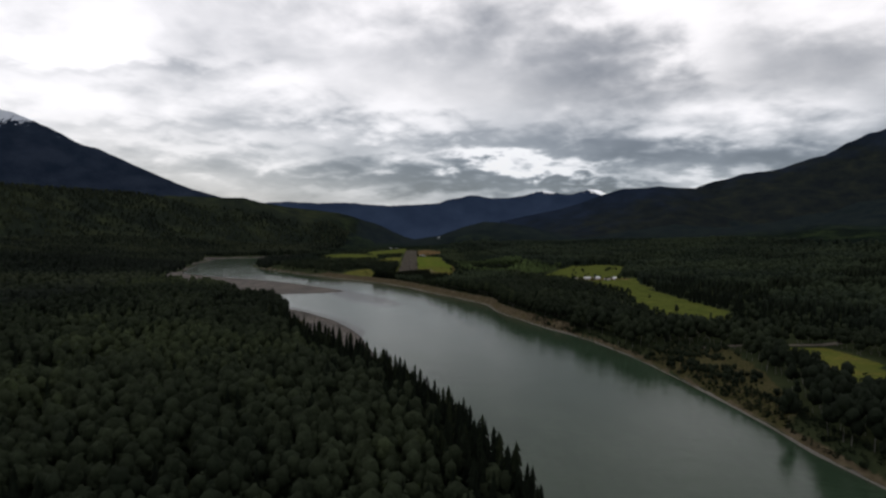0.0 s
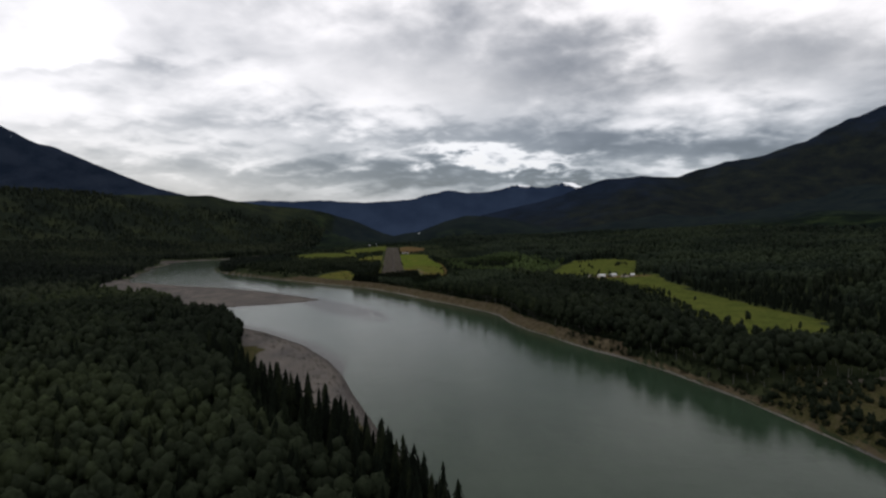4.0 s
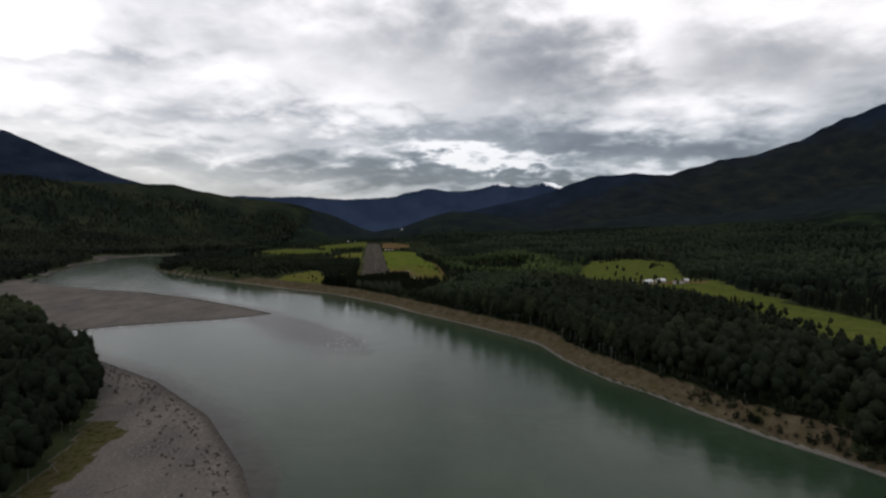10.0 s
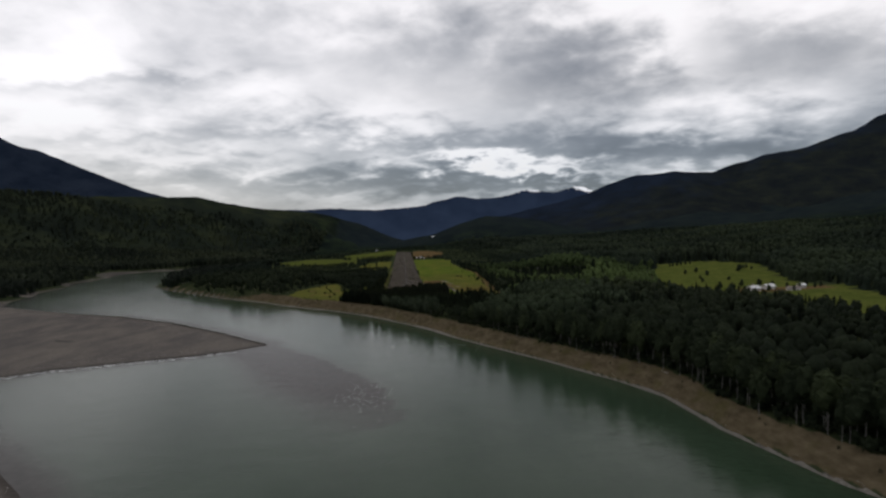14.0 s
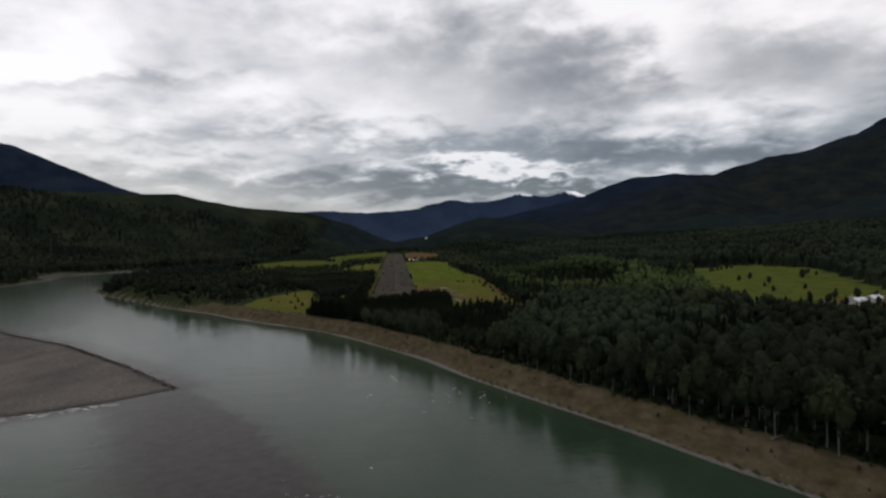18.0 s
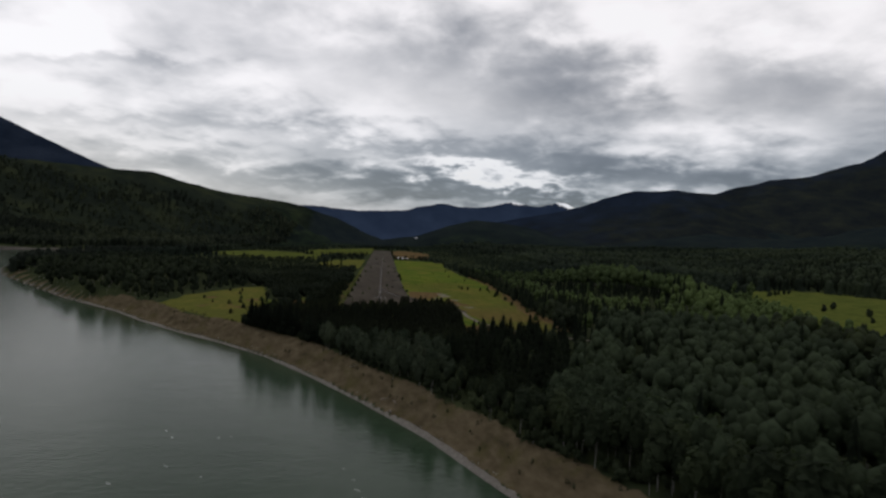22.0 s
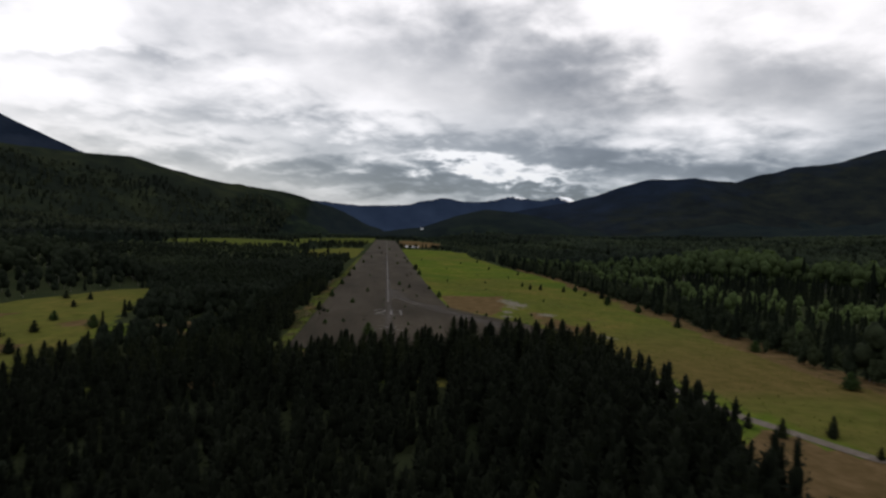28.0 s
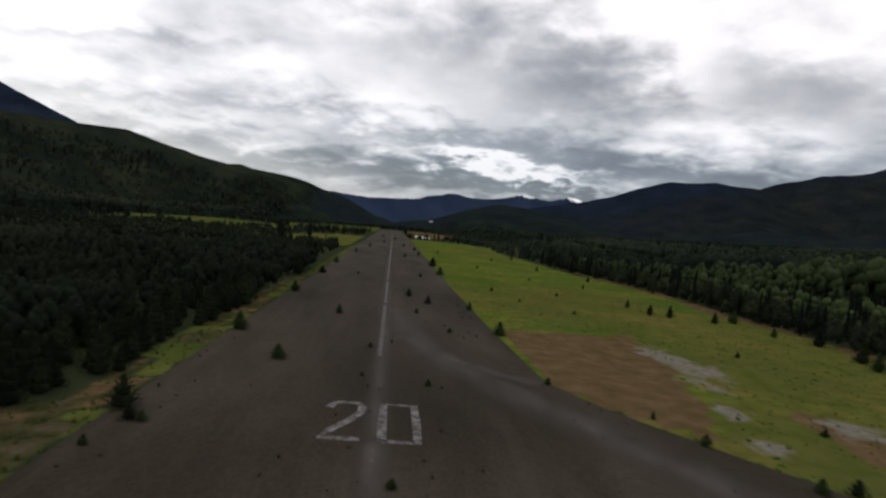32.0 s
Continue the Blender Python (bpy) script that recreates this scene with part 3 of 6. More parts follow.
TAWNY = [(51, 14, 4.0, 0.9), (50, 4, 4.5, 0.95), (47, -3, 4.0, 0.9), (50, -10, 4.5, 0.9), (64, 4, 5.5, 0.8), (50, -21, 5.0, 0.9), (56, -13, 4.0, 0.6), (72, 30, 5, 0.5), (40, 150, 9, 0.5), (66, 200, 10, 0.5)]
SANDY = [(44, 62), (60, 60), (64, 30), (72, 22), (60, 8), (42, -4), (34, 8), (43, 24)]
THIN = [(45, 48, 3.6, 0.95), (48, 39, 4.0, 1.0), (43, 29, 3.0, 0.9), (40, 17, 2.4, 0.75), (52, 13, 3.0, 0.7), (37, 5, 2.6, 0.7), (50, -16, 4.0, 0.75), (57, -27, 4.5, 0.8), (62, 2, 4.5, 0.5), (70, 10, 3.5, 0.4)]
CLEARING = [(42, -50), (60, -50), (66, -118), (62, -130), (40, -132)]
BARE = [(52, -98), (66, -116), (64, -132), (40, -132), (42, -110)]
YARD = [(300, -160), (395, -150), (392, -130), (330, -122), (305, -138)]
RIDGE_WEST = [(-3800, -600, 400), (-2600, 200, 290), (-1600, 950, 222), (-1250, 1500, 218), (-1059, 1930, 228), (-889, 1990, 232), (-840, 2500, 210), (-820, 2800, 208), (-447, 2640, 165), (-250, 2850, 95), (-60, 3000, 20)]
RIDGE_KNOLL = [(150, 2480, 35), (300, 2450, 95), (430, 2420, 130), (540, 2420, 126), (700, 2420, 108), (860, 2450, 70)]
RIDGE_EAST = [(700, 3600, 150), (1000, 3560, 215), (1180, 3520, 255), (1308, 3500, 297), (1473, 3500, 367), (1678, 3500, 424), (1969, 3500, 449), (2261, 3500, 438), (2431, 3500, 497), (2645, 3500, 564), (2859, 3500, 586), (3032, 3500, 634), (3163, 3480, 683), (3295, 3460, 723), (3596, 3400, 878), (4600, 3000, 1300)]
RIDGE_SNOWY = [(-4300, 3100, 1500), (-3600, 3250, 1150), (-2900, 3450, 850), (-2556, 3500, 690), (-2417, 3500, 654), (-2208, 3500, 552), (-1856, 3500, 408), (-1713, 3500, 361), (-1300, 3500, 230), (-950, 3500, 140)]


def inside(poly, x, y):
    p = np.array(poly, float)
    hit = np.zeros(np.shape(x), bool)
    for (x0, y0), (x1, y1) in zip(p, np.roll(p, -1, 0)):
        if y0 == y1:
            continue
        hit ^= ((y0 > y) != (y1 > y)) & (x < (x1 - x0) * (y - y0) / (y1 - y0) + x0)
    return hit


def away(line, x, y, closed=False):
    """The distance to a line of corners, and the height given along it where corners have three numbers."""
    p = np.array(line, float)
    best, z = np.full(np.shape(x), 1e9), np.zeros(np.shape(x))
    for a, b in zip(p if closed else p[:-1], np.roll(p, -1, 0) if closed else p[1:]):
        d = b[:2] - a[:2]
        k = np.clip(((x - a[0]) * d[0] + (y - a[1]) * d[1]) / (d @ d), 0, 1)
        r = np.hypot(x - a[0] - k * d[0], y - a[1] - k * d[1])
        if p.shape[1] > 2:
            z = np.where(r < best, a[2] + k * (b[2] - a[2]), z)
        best = np.minimum(best, r)
    return best, z


def lattice(x, y, seed):
    i, j = np.floor(x).astype(np.int64), np.floor(y).astype(np.int64)
    u, v = x - i, y - j
    u, v = u * u * (3 - 2 * u), v * v * (3 - 2 * v)

    def h(a, b):
        n = (a * 374761393 + b * 668265263 + seed * 982451653) & 0x7FFFFFFF
        n = ((n ^ (n >> 13)) * 1274126177) & 0x7FFFFFFF
        return ((n ^ (n >> 16)) & 0xFFFF) / 65535.0

    return (h(i, j) * (1 - u) + h(i + 1, j) * u) * (1 - v) + (h(i, j + 1) * (1 - u) + h(i + 1, j + 1) * u) * v


def fbm(x, y, size, octaves=4, seed=1):
    out, amp, tot = 0, 1.0, 0.0
    for o in range(octaves):
        out, tot = out + amp * lattice(x / size, y / size, seed + o), tot + amp
        amp, size = amp / 2, size / 2
    return out / tot - 0.5


def smooth(a, b, v):
    k = np.clip((v - a) / (b - a), 0, 1)
    return k * k * (3 - 2 * k)


def land(x, y, want=False):
    """The ground's height; with want, also its covers by name."""
    x, y = np.asarray(x, float), np.asarray(y, float)
    wet = inside(RIVER, x, y)
    dr, dl = away(BANK_R, x, y)[0], away(BANK_L, x, y)[0]
    rough = fbm(x, y, 30, 3, 5)
    # the bench on the runway's side ends in a bluff of clay over a narrow beach
    jag = dr + 4.5 * fbm(x, y, 26, 2, 8)
    bench = WATER + 0.24 * np.minimum(dr, 3) + 7.5 * smooth(2.2, 11.0, jag) + 4.1 * smooth(9, 95, dr) + rough * 1.2 * smooth(10, 40, dr)
    flat = smooth(60, 25, np.abs(x)) * smooth(-75, -45, y)
    flat = np.maximum(flat, inside(RUNWAY, x, y))
    bench = np.where((y > -110) & (x > -60), bench * (1 - flat), bench)
    # the low west side: gravel bars, then woods on a terrace
    bar = WATER + 0.14 * np.minimum(dl, 3) + 0.9 * smooth(1.5, 22, dl) + 0.35 * rough * smooth(2, 10, dl)
    woods = inside(WOODS_L, x, y)
    dw = away(WOODS_L, x, y, True)[0]
    low = bar + np.where(woods, 2.2 * smooth(0, 8, dw) + 1.0 * smooth(10, 60, dw) + rough * 1.5 * smooth(5, 40, dw), 0)
    mouth = (y > 500) | ((x < -300) & (y > 600))
    west = dl < dr
    z = np.where(west, low, bench)
    bed = WATER - 0.2 * np.minimum(np.minimum(dr, dl), 3) - 3.2 * smooth(2, 14, np.minimum(dr, dl))
    # valley sides and the ridges over them
    wild = fbm(x, y, 420, 5, 21)
    sides = np.where(x > 0, smooth(300, 1600, x) * 60 + smooth(1000, 3600, x) * 240, smooth(-560, -1500, x) * 70)
    sides = sides * smooth(-2600, 200, y + 900)
    z = z + np.where(wet, 0, sides * (1 + wild) + smooth(350, 900, np.hypot(x, np.maximum(y - 900, 0) * 0.7)) * (wild + 0.25) * 16)
    for line, slope, rnd in ((RIDGE_WEST, 0.42, 120), (RIDGE_KNOLL, 0.26, 30)):
        d, top = away(line, x, y)
        gully = fbm(x + 0.4 * y, y * 0.8, 380, 5, 33)
        h = top - slope * (np.sqrt(d * d + 60 * 60) - 60) + gully * np.minimum(d, 300) / 300 * rnd * 2.4 - np.abs(fbm(x, y, 260, 4, 36)) * np.minimum(d, 200) / 200 * rnd * 0.9
        z = np.where(wet, z, np.maximum(z, np.minimum(h, top + 4)))
    z = np.where(wet, bed, z)
    if not want:
        return z
    far = smooth(1000, 1300, np.hypot(x, y - 100)) * ~(inside(GREEN_FAR, x, y) | inside(FIELD_STRIP, x, y) | inside(ORANGE, x, y) | wet)
    top = np.where(y < -560, 5 + 8 * smooth(0.02, 0.16, fbm(x, y, 60, 2, 90)), np.where(y < 0, 11, 6) + 7 * fbm(x, y, 24, 3, 92))
    edge = away([(97, 300), (101, 150), (98, 45), (93, -20), (93, -110)], x, y)[0]
    cov = {
        "meadow": inside(CLEARING, x, y) | inside(YELLOW, x, y) | inside(MEADOW_W, x, y) | inside(SOUTH_FIELD, x, y) | inside(FIELD_DRY, x, y),
        "grass": inside(FARM, x, y) | inside(GREEN_FAR, x, y) | inside(FIELD_STRIP, x, y) | (inside(VERGE, x, y) & (x > -23.6 + 9 * fbm(x, y, 12, 3, 96) + 0.03 * np.minimum(y, 0))),
        "dry": np.maximum(inside(BARE, x, y) | inside(BROWN, x, y) | inside(ORANGE, x, y) | inside(YARD, x, y), np.maximum(sum(k * np.exp(-((x - a) ** 2 / c ** 2 + (y - b) ** 2 / (1.7 * c) ** 2)) for a, b, c, k in TAWNY) * (0.75 + 1.8 * fbm(x, y, 7, 3, 99)), 0.62 * ((edge < 4.5 + 14 * fbm(x, y, 22, 3, 93)) | (inside(VERGE, x, y) & (x <= -23.6 + 9 * fbm(x, y, 12, 3, 96) + 0.03 * np.minimum(y, 0)))))),
        "parched": inside(YELLOW, x, y) * (0.75 * smooth(10, -70, y) + 0.5 * smooth(0.02, 0.2, fbm(x, y, 60, 3, 94))) + 0.6 * inside(FIELD_DRY, x, y) + 0.65 * inside(MEADOW_W, x, y) + 0.5 * inside(SOUTH_FIELD, x, y),
        "sand": np.clip(0.22 * inside(SANDY, x, y) + sum(k * np.exp(-((x - a) ** 2 / c ** 2 + (y - b) ** 2 / (1.6 * c) ** 2)) for a, b, c, k in THIN) * (0.95 + 1.6 * fbm(x, y, 5, 3, 98)), 0, 1),
        "clay": (~west & ~wet) * smooth(0.8, 2.2, dr) * smooth(top + 1.5, top - 1.5, jag),
        "gravel": (west & ~woods & (dl < 140)) | wet,
        "wet": smooth(5.5, 1.0, dl) * west,
        "wood": far,
        # share of painted haze, growing with distance from the runway
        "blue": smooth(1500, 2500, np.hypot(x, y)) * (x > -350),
        "bright": smooth(-250, -600, x),
    }
    scrub = inside(BAR_SOUTH, x, y) & (away(WOODS_L, x, y, True)[0] < 13 + 22 * fbm(x, y, 16, 3, 4)) & (y < -560)
    glade = (x > -110) & (x < -34) & (y > -62) & (y < -5) & (fbm(x, y, 15, 2, 33) > 0.15)
    skirt = (x > -60) & (x < 30) & (y > -78) & (y < -50)
    cov["meadow"] = np.maximum(cov["meadow"], 0.55 * (glade | (skirt & (fbm(x, y, 10, 2, 34) > -0.05))))
    cov["dry"] = np.maximum(cov["dry"], (skirt & (fbm(x, y, 8, 2, 35) > 0.08)) | (glade & (fbm(x, y, 8, 2, 36) > 0.05)))
    cov["scrub"] = 0.75 * (scrub | (inside(VERGE, x, y) & (fbm(x, y, 4.5, 3, 97) > -0.03)) | (inside(SHRUB_BANK, x, y) & (dr > 2.5)))
    return z, {k: np.asarray(v, np.float32) for k, v in cov.items()}


def mesh_from(name, verts, faces, mats, index=None, smooth_faces=False, **fields):
    """A mesh from arrays of corners and of triangles or quads, with values for each corner."""
    me = bpy.data.meshes.new(name)
    n, k = faces.shape
    me.vertices.add(len(verts))
    me.vertices.foreach_set("co", np.ascontiguousarray(verts, np.float32).ravel())
    me.loops.add(n * k)
    me.loops.foreach_set("vertex_index", np.ascontiguousarray(faces, np.int32).ravel())
    me.polygons.add(n)
    me.polygons.foreach_set("loop_start", np.arange(n, dtype=np.int32) * k)
    for m in mats:
        me.materials.append(m)
    if index is not None:
        me.polygons.foreach_set("material_index", np.asarray(index, np.int32))
    me.polygons.foreach_set("use_smooth", np.full(n, smooth_faces))
    for key, values in fields.items():
        me.attributes.new(key, "FLOAT", "POINT").data.foreach_set("value", np.asarray(values, np.float32).ravel())
    me.update(calc_edges=True)
    me.validate()
    return me


def axis(fine, step, ends, grow=1.09, most=70):
    out = list(np.arange(fine[0], fine[1] + step, step))
    s = step
    while out[-1] < ends[1]:
        s = min(s * grow, most)
        out.append(out[-1] + s)
    s, front = step, [out[0]]
    while front[-1] > ends[0]:
        s = min(s * grow, most)
        front.append(front[-1] - s)
    return np.array(front[:0:-1] + out)


def sheet(gx, gy):
    X, Y = np.meshgrid(gx, gy)
    i = np.arange(len(gx) * len(gy)).reshape(len(gy), len(gx))
    return X.ravel(), Y.ravel(), np.stack([i[:-1, :-1], i[:-1, 1:], i[1:, 1:], i[1:, :-1]], -1).reshape(-1, 4)


# ---- ground, water, mountains, runway ----
gx, gy, quads = sheet(axis((-160, 215), 2.5, (-4300, 4400), 1.1, 65), axis((-720, 60), 2.5, (-2300, 3480), 1.1, 60))
gz, covers = land(gx, gy, True)
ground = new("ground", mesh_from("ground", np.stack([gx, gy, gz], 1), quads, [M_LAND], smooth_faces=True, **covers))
tagged(ground, "valley floor of forest soil, meadow and gravel bars", "ground", kind="structure")

wx, wy, wq = sheet(axis((-230, 40), 5.0, (-660, 330), 1.2, 30), axis((-470, -200), 5.0, (-1750, 900), 1.2, 30))
TAIL = [(-94, -270), (-55, -320), (-18, -385), (-2, -435), (-12, -452), (-35, -455), (-65, -400), (-95, -330), (-118, -296)]
ins = inside(TAIL, wx, wy)
dt = away(TAIL, wx, wy, True)[0]
near_l = away(BANK_L, wx, wy)[0]
lip = away([(-100, -262), (-67, -308), (-36, -362), (-19, -398), (-4, -440)], wx, wy)[0]
shoal = np.where(ins, 0.45 + 0.55 * smooth(52, 8, lip), 0.45 * smooth(24, 0, dt)) * (1 - 0.55 * smooth(-370, -450, wy))
shoal = np.maximum(shoal, 0.75 * smooth(26, 0, near_l) * ((wx < -30) & (wy > -700)))
water = new("water", mesh_from("water", np.stack([wx, wy, np.full(len(wx), WATER)], 1), wq, [M_WATER], smooth_faces=True, shoal=shoal))
tagged(water, "grey-green silty river with rippled surface", "river", kind="structure")


def range_of_hills(name, line, material, label, front, back, rows=60, relief=60.0, seed=3):
    """A mountain side hung from its skyline: ribs and gullies fall towards the valley."""
    p = np.array(line, float)
    xs = np.arange(p[0, 0], p[-1, 0], 14.0 if len(line) > 13 else 18.0)
    ys, zs = np.interp(xs, p[:, 0], p[:, 1]), np.interp(xs, p[:, 0], p[:, 2])
    k = np.concatenate([np.linspace(-0.25, 0, 5)[:-1], np.linspace(0, 1, rows) ** 1.5])
    K, XS = np.meshgrid(k, xs, indexing="ij")
    YS, ZS = np.meshgrid(k, ys, indexing="ij")[1], np.meshgrid(k, zs, indexing="ij")[1]
    crest = ZS + fbm(XS, YS, 150, 4, seed) * 0.06 * ZS * (K <= 0.02)
    depth = np.where(K > 0, K * front * (0.5 + 0.5 * ZS / ZS.max()), -K * back)
    y = YS - np.where(K > 0, depth, -depth)
    z = crest * np.where(K > 0, (1 - K) ** 1.15, 1 + K * 2)
    rib = fbm(XS + y * 0.35, y * 0.6, 260, 6, seed + 40)
    z = z + rib * relief * np.sin(np.pi * np.clip(K, 0, 1)) * (0.4 + ZS / ZS.max()) - K.clip(0, 1) * 30
    i = np.arange(K.size).reshape(K.shape)
    q = np.stack([i[:-1, :-1], i[1:, :-1], i[1:, 1:], i[:-1, 1:]], -1).reshape(-1, 4)
    ob = new(name, mesh_from(name, np.stack([XS.ravel(), y.ravel(), z.ravel()], 1), q, [material], smooth_faces=True))
    return tagged(ob, label, "mountain", kind="structure")


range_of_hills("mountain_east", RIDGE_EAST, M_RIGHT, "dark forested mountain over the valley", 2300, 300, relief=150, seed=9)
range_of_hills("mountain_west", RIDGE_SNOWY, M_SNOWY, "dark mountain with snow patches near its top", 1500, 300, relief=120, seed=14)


def slab(name, poly, z, thick, material, parent=None, step=None):
    bm = bmesh.new()
    f = bm.faces.new([bm.verts.new((x, y, z)) for x, y in poly])
    if f.normal.z < 0:
        f.normal_flip()
    ext = bmesh.ops.extrude_face_region(bm, geom=[f])
    bmesh.ops.translate(bm, vec=(0, 0, -thick), verts=[v for v in ext["geom"] if isinstance(v, bmesh.types.BMVert)])
    bmesh.ops.recalc_face_normals(bm, faces=bm.faces)
    bmesh.ops.triangulate(bm, faces=bm.faces)
    me = bpy.data.meshes.new(name)
    bm.to_mesh(me)
    bm.free()
    me.materials.append(material)
    ob = new(name, me)
    ob.parent = parent
    return ob


runway = tagged(slab("runway", RUNWAY, 0.12, 0.5, M_RUNWAY), "old cracked grey asphalt runway with faded markings", "runway", kind="structure")

# ---- trees ----


def spruce(tiers, arms, seed, trunk=True, full=0.205):
    """A conifer one metre high: drooping arms in tiers round a thin trunk. Corners, triangles, 1 for bark."""
    r = np.random.RandomState(seed)
    V, F, B = [], [], []
    for i in range(tiers):
        h = 0.10 + 0.86 * i / tiers
        wide = full * (1 - h) ** 0.85 + 0.02
        n = max(4, int(arms * (1 - 0.45 * i / tiers)))
        a0 = r.rand() * 6.28
        for j in range(n):
            a, w = a0 + 6.283 * (j + r.uniform(-0.25, 0.25)) / n, wide * r.uniform(0.7, 1.12)
            rise = 0.9 / tiers * r.uniform(0.9, 1.5)
            s = 3.3 / n
            k = len(V)
            c, d = np.cos(a), np.sin(a)
            V += [(0, 0, h + rise), (w * 0.62 * np.cos(a - s), w * 0.62 * np.sin(a - s), h - 0.01), (w * c, w * d, h - 0.055 * r.uniform(0.4, 1.6)), (w * 0.62 * np.cos(a + s), w * 0.62 * np.sin(a + s), h - 0.01)]
            F += [(k, k + 1, k + 2), (k, k + 2, k + 3)]
            B += [0, 0]
    k = len(V)
    V += [(0.016, 0, 0.9), (-0.008, 0.014, 0.9), (-0.008, -0.014, 0.9), (0, 0, 1.0)]
    F += [(k, k + 1, k + 3), (k + 1, k + 2, k + 3), (k + 2, k, k + 3)]
    B += [0] * 3
    if trunk:
        add_trunk(V, F, B, [((0, 0, -0.03), 0.02), ((0, 0, 0.45), 0.012)], 4)
    return np.array(V), np.array(F), np.array(B)


def add_trunk(V, F, B, line, sides):
    k = len(V)
    for (x, y, z), rad in line:
        V += [(x + rad * np.cos(6.283 * j / sides), y + rad * np.sin(6.283 * j / sides), z) for j in range(sides)]
    for i in range(len(line) - 1):
        for j in range(sides):
            a, b = k + i * sides + j, k + i * sides + (j + 1) % sides
            F += [(a, b, b + sides), (a, b + sides, a + sides)]
            B += [1, 1]


def broadleaf(clumps, leaves, seed, size=0.05, trunk=True, base=0.34, wide=0.23):
    """A leafy tree one metre high: trunk, limbs, and lobes hung with many leaf sprays."""
    r = np.random.RandomState(seed)
    V, F, B = [], [], []
    for i in range(clumps):
        h = base + (0.93 - base) * ((i + r.rand()) / clumps)
        t = (h - base) / (1 - base)
        out = wide * (np.sin(np.pi * (0.16 + 0.8 * t)) ** 0.8) * r.uniform(0.25, 0.95)
        a = i * 2.4 + r.uniform(-0.4, 0.4)
        c = np.array([out * np.cos(a), out * np.sin(a), h])
        rad = r.uniform(0.065, 0.115) * (1.15 - 0.4 * t)
        if trunk and i % 3 == 0:
            add_trunk(V, F, B, [((0, 0, h - 0.16), 0.007), (tuple(c), 0.003)], 3)
        for _ in range(leaves):
            d = r.normal(size=3)
            d /= np.linalg.norm(d)
            d[2] = abs(d[2]) if r.rand() < 0.7 else d[2]
            p = c + d * rad * r.uniform(0.65, 1.1) * (1, 1, 0.85)
            u = np.cross(d, r.normal(size=3))
            u /= np.linalg.norm(u) + 1e-9
            v = np.cross(d, u) * 0.7 + d * r.uniform(-0.35, 0.35)
            s = size * r.uniform(0.6, 1.4)
            k = len(V)
            V += [tuple(p - u * s), tuple(p - v * s * 0.8), tuple(p + u * s), tuple(p + v * s)]
            F += [(k, k + 1, k + 2), (k, k + 2, k + 3)]
            B += [0, 0]
    if trunk:
        lean = r.uniform(-0.02, 0.02, 2)
        add_trunk(V, F, B, [((0, 0, -0.03), 0.013), ((lean[0], lean[1], 0.5), 0.009), ((0, 0, 0.86), 0.003)], 5)
    return np.array(V), np.array(F), np.array(B)


ICO_V = np.array([(0, 0, 1), (0.894, 0, 0.447), (0.276, 0.851, 0.447), (-0.724, 0.526, 0.447), (-0.724, -0.526, 0.447), (0.276, -0.851, 0.447),
                  (0.724, 0.526, -0.447), (-0.276, 0.851, -0.447), (-0.894, 0, -0.447), (-0.276, -0.851, -0.447), (0.724, -0.526, -0.447), (0, 0, -1)])
ICO_F = [(0, 1, 2), (0, 2, 3), (0, 3, 4), (0, 4, 5), (0, 5, 1), (1, 6, 2), (2, 7, 3), (3, 8, 4), (4, 9, 5), (5, 10, 1), (6, 7, 2), (7, 8, 3), (8, 9, 4), (9, 10, 5), (10, 6, 1),
         (6, 11, 7), (7, 11, 8), (8, 11, 9), (9, 11, 10), (10, 11, 6)]


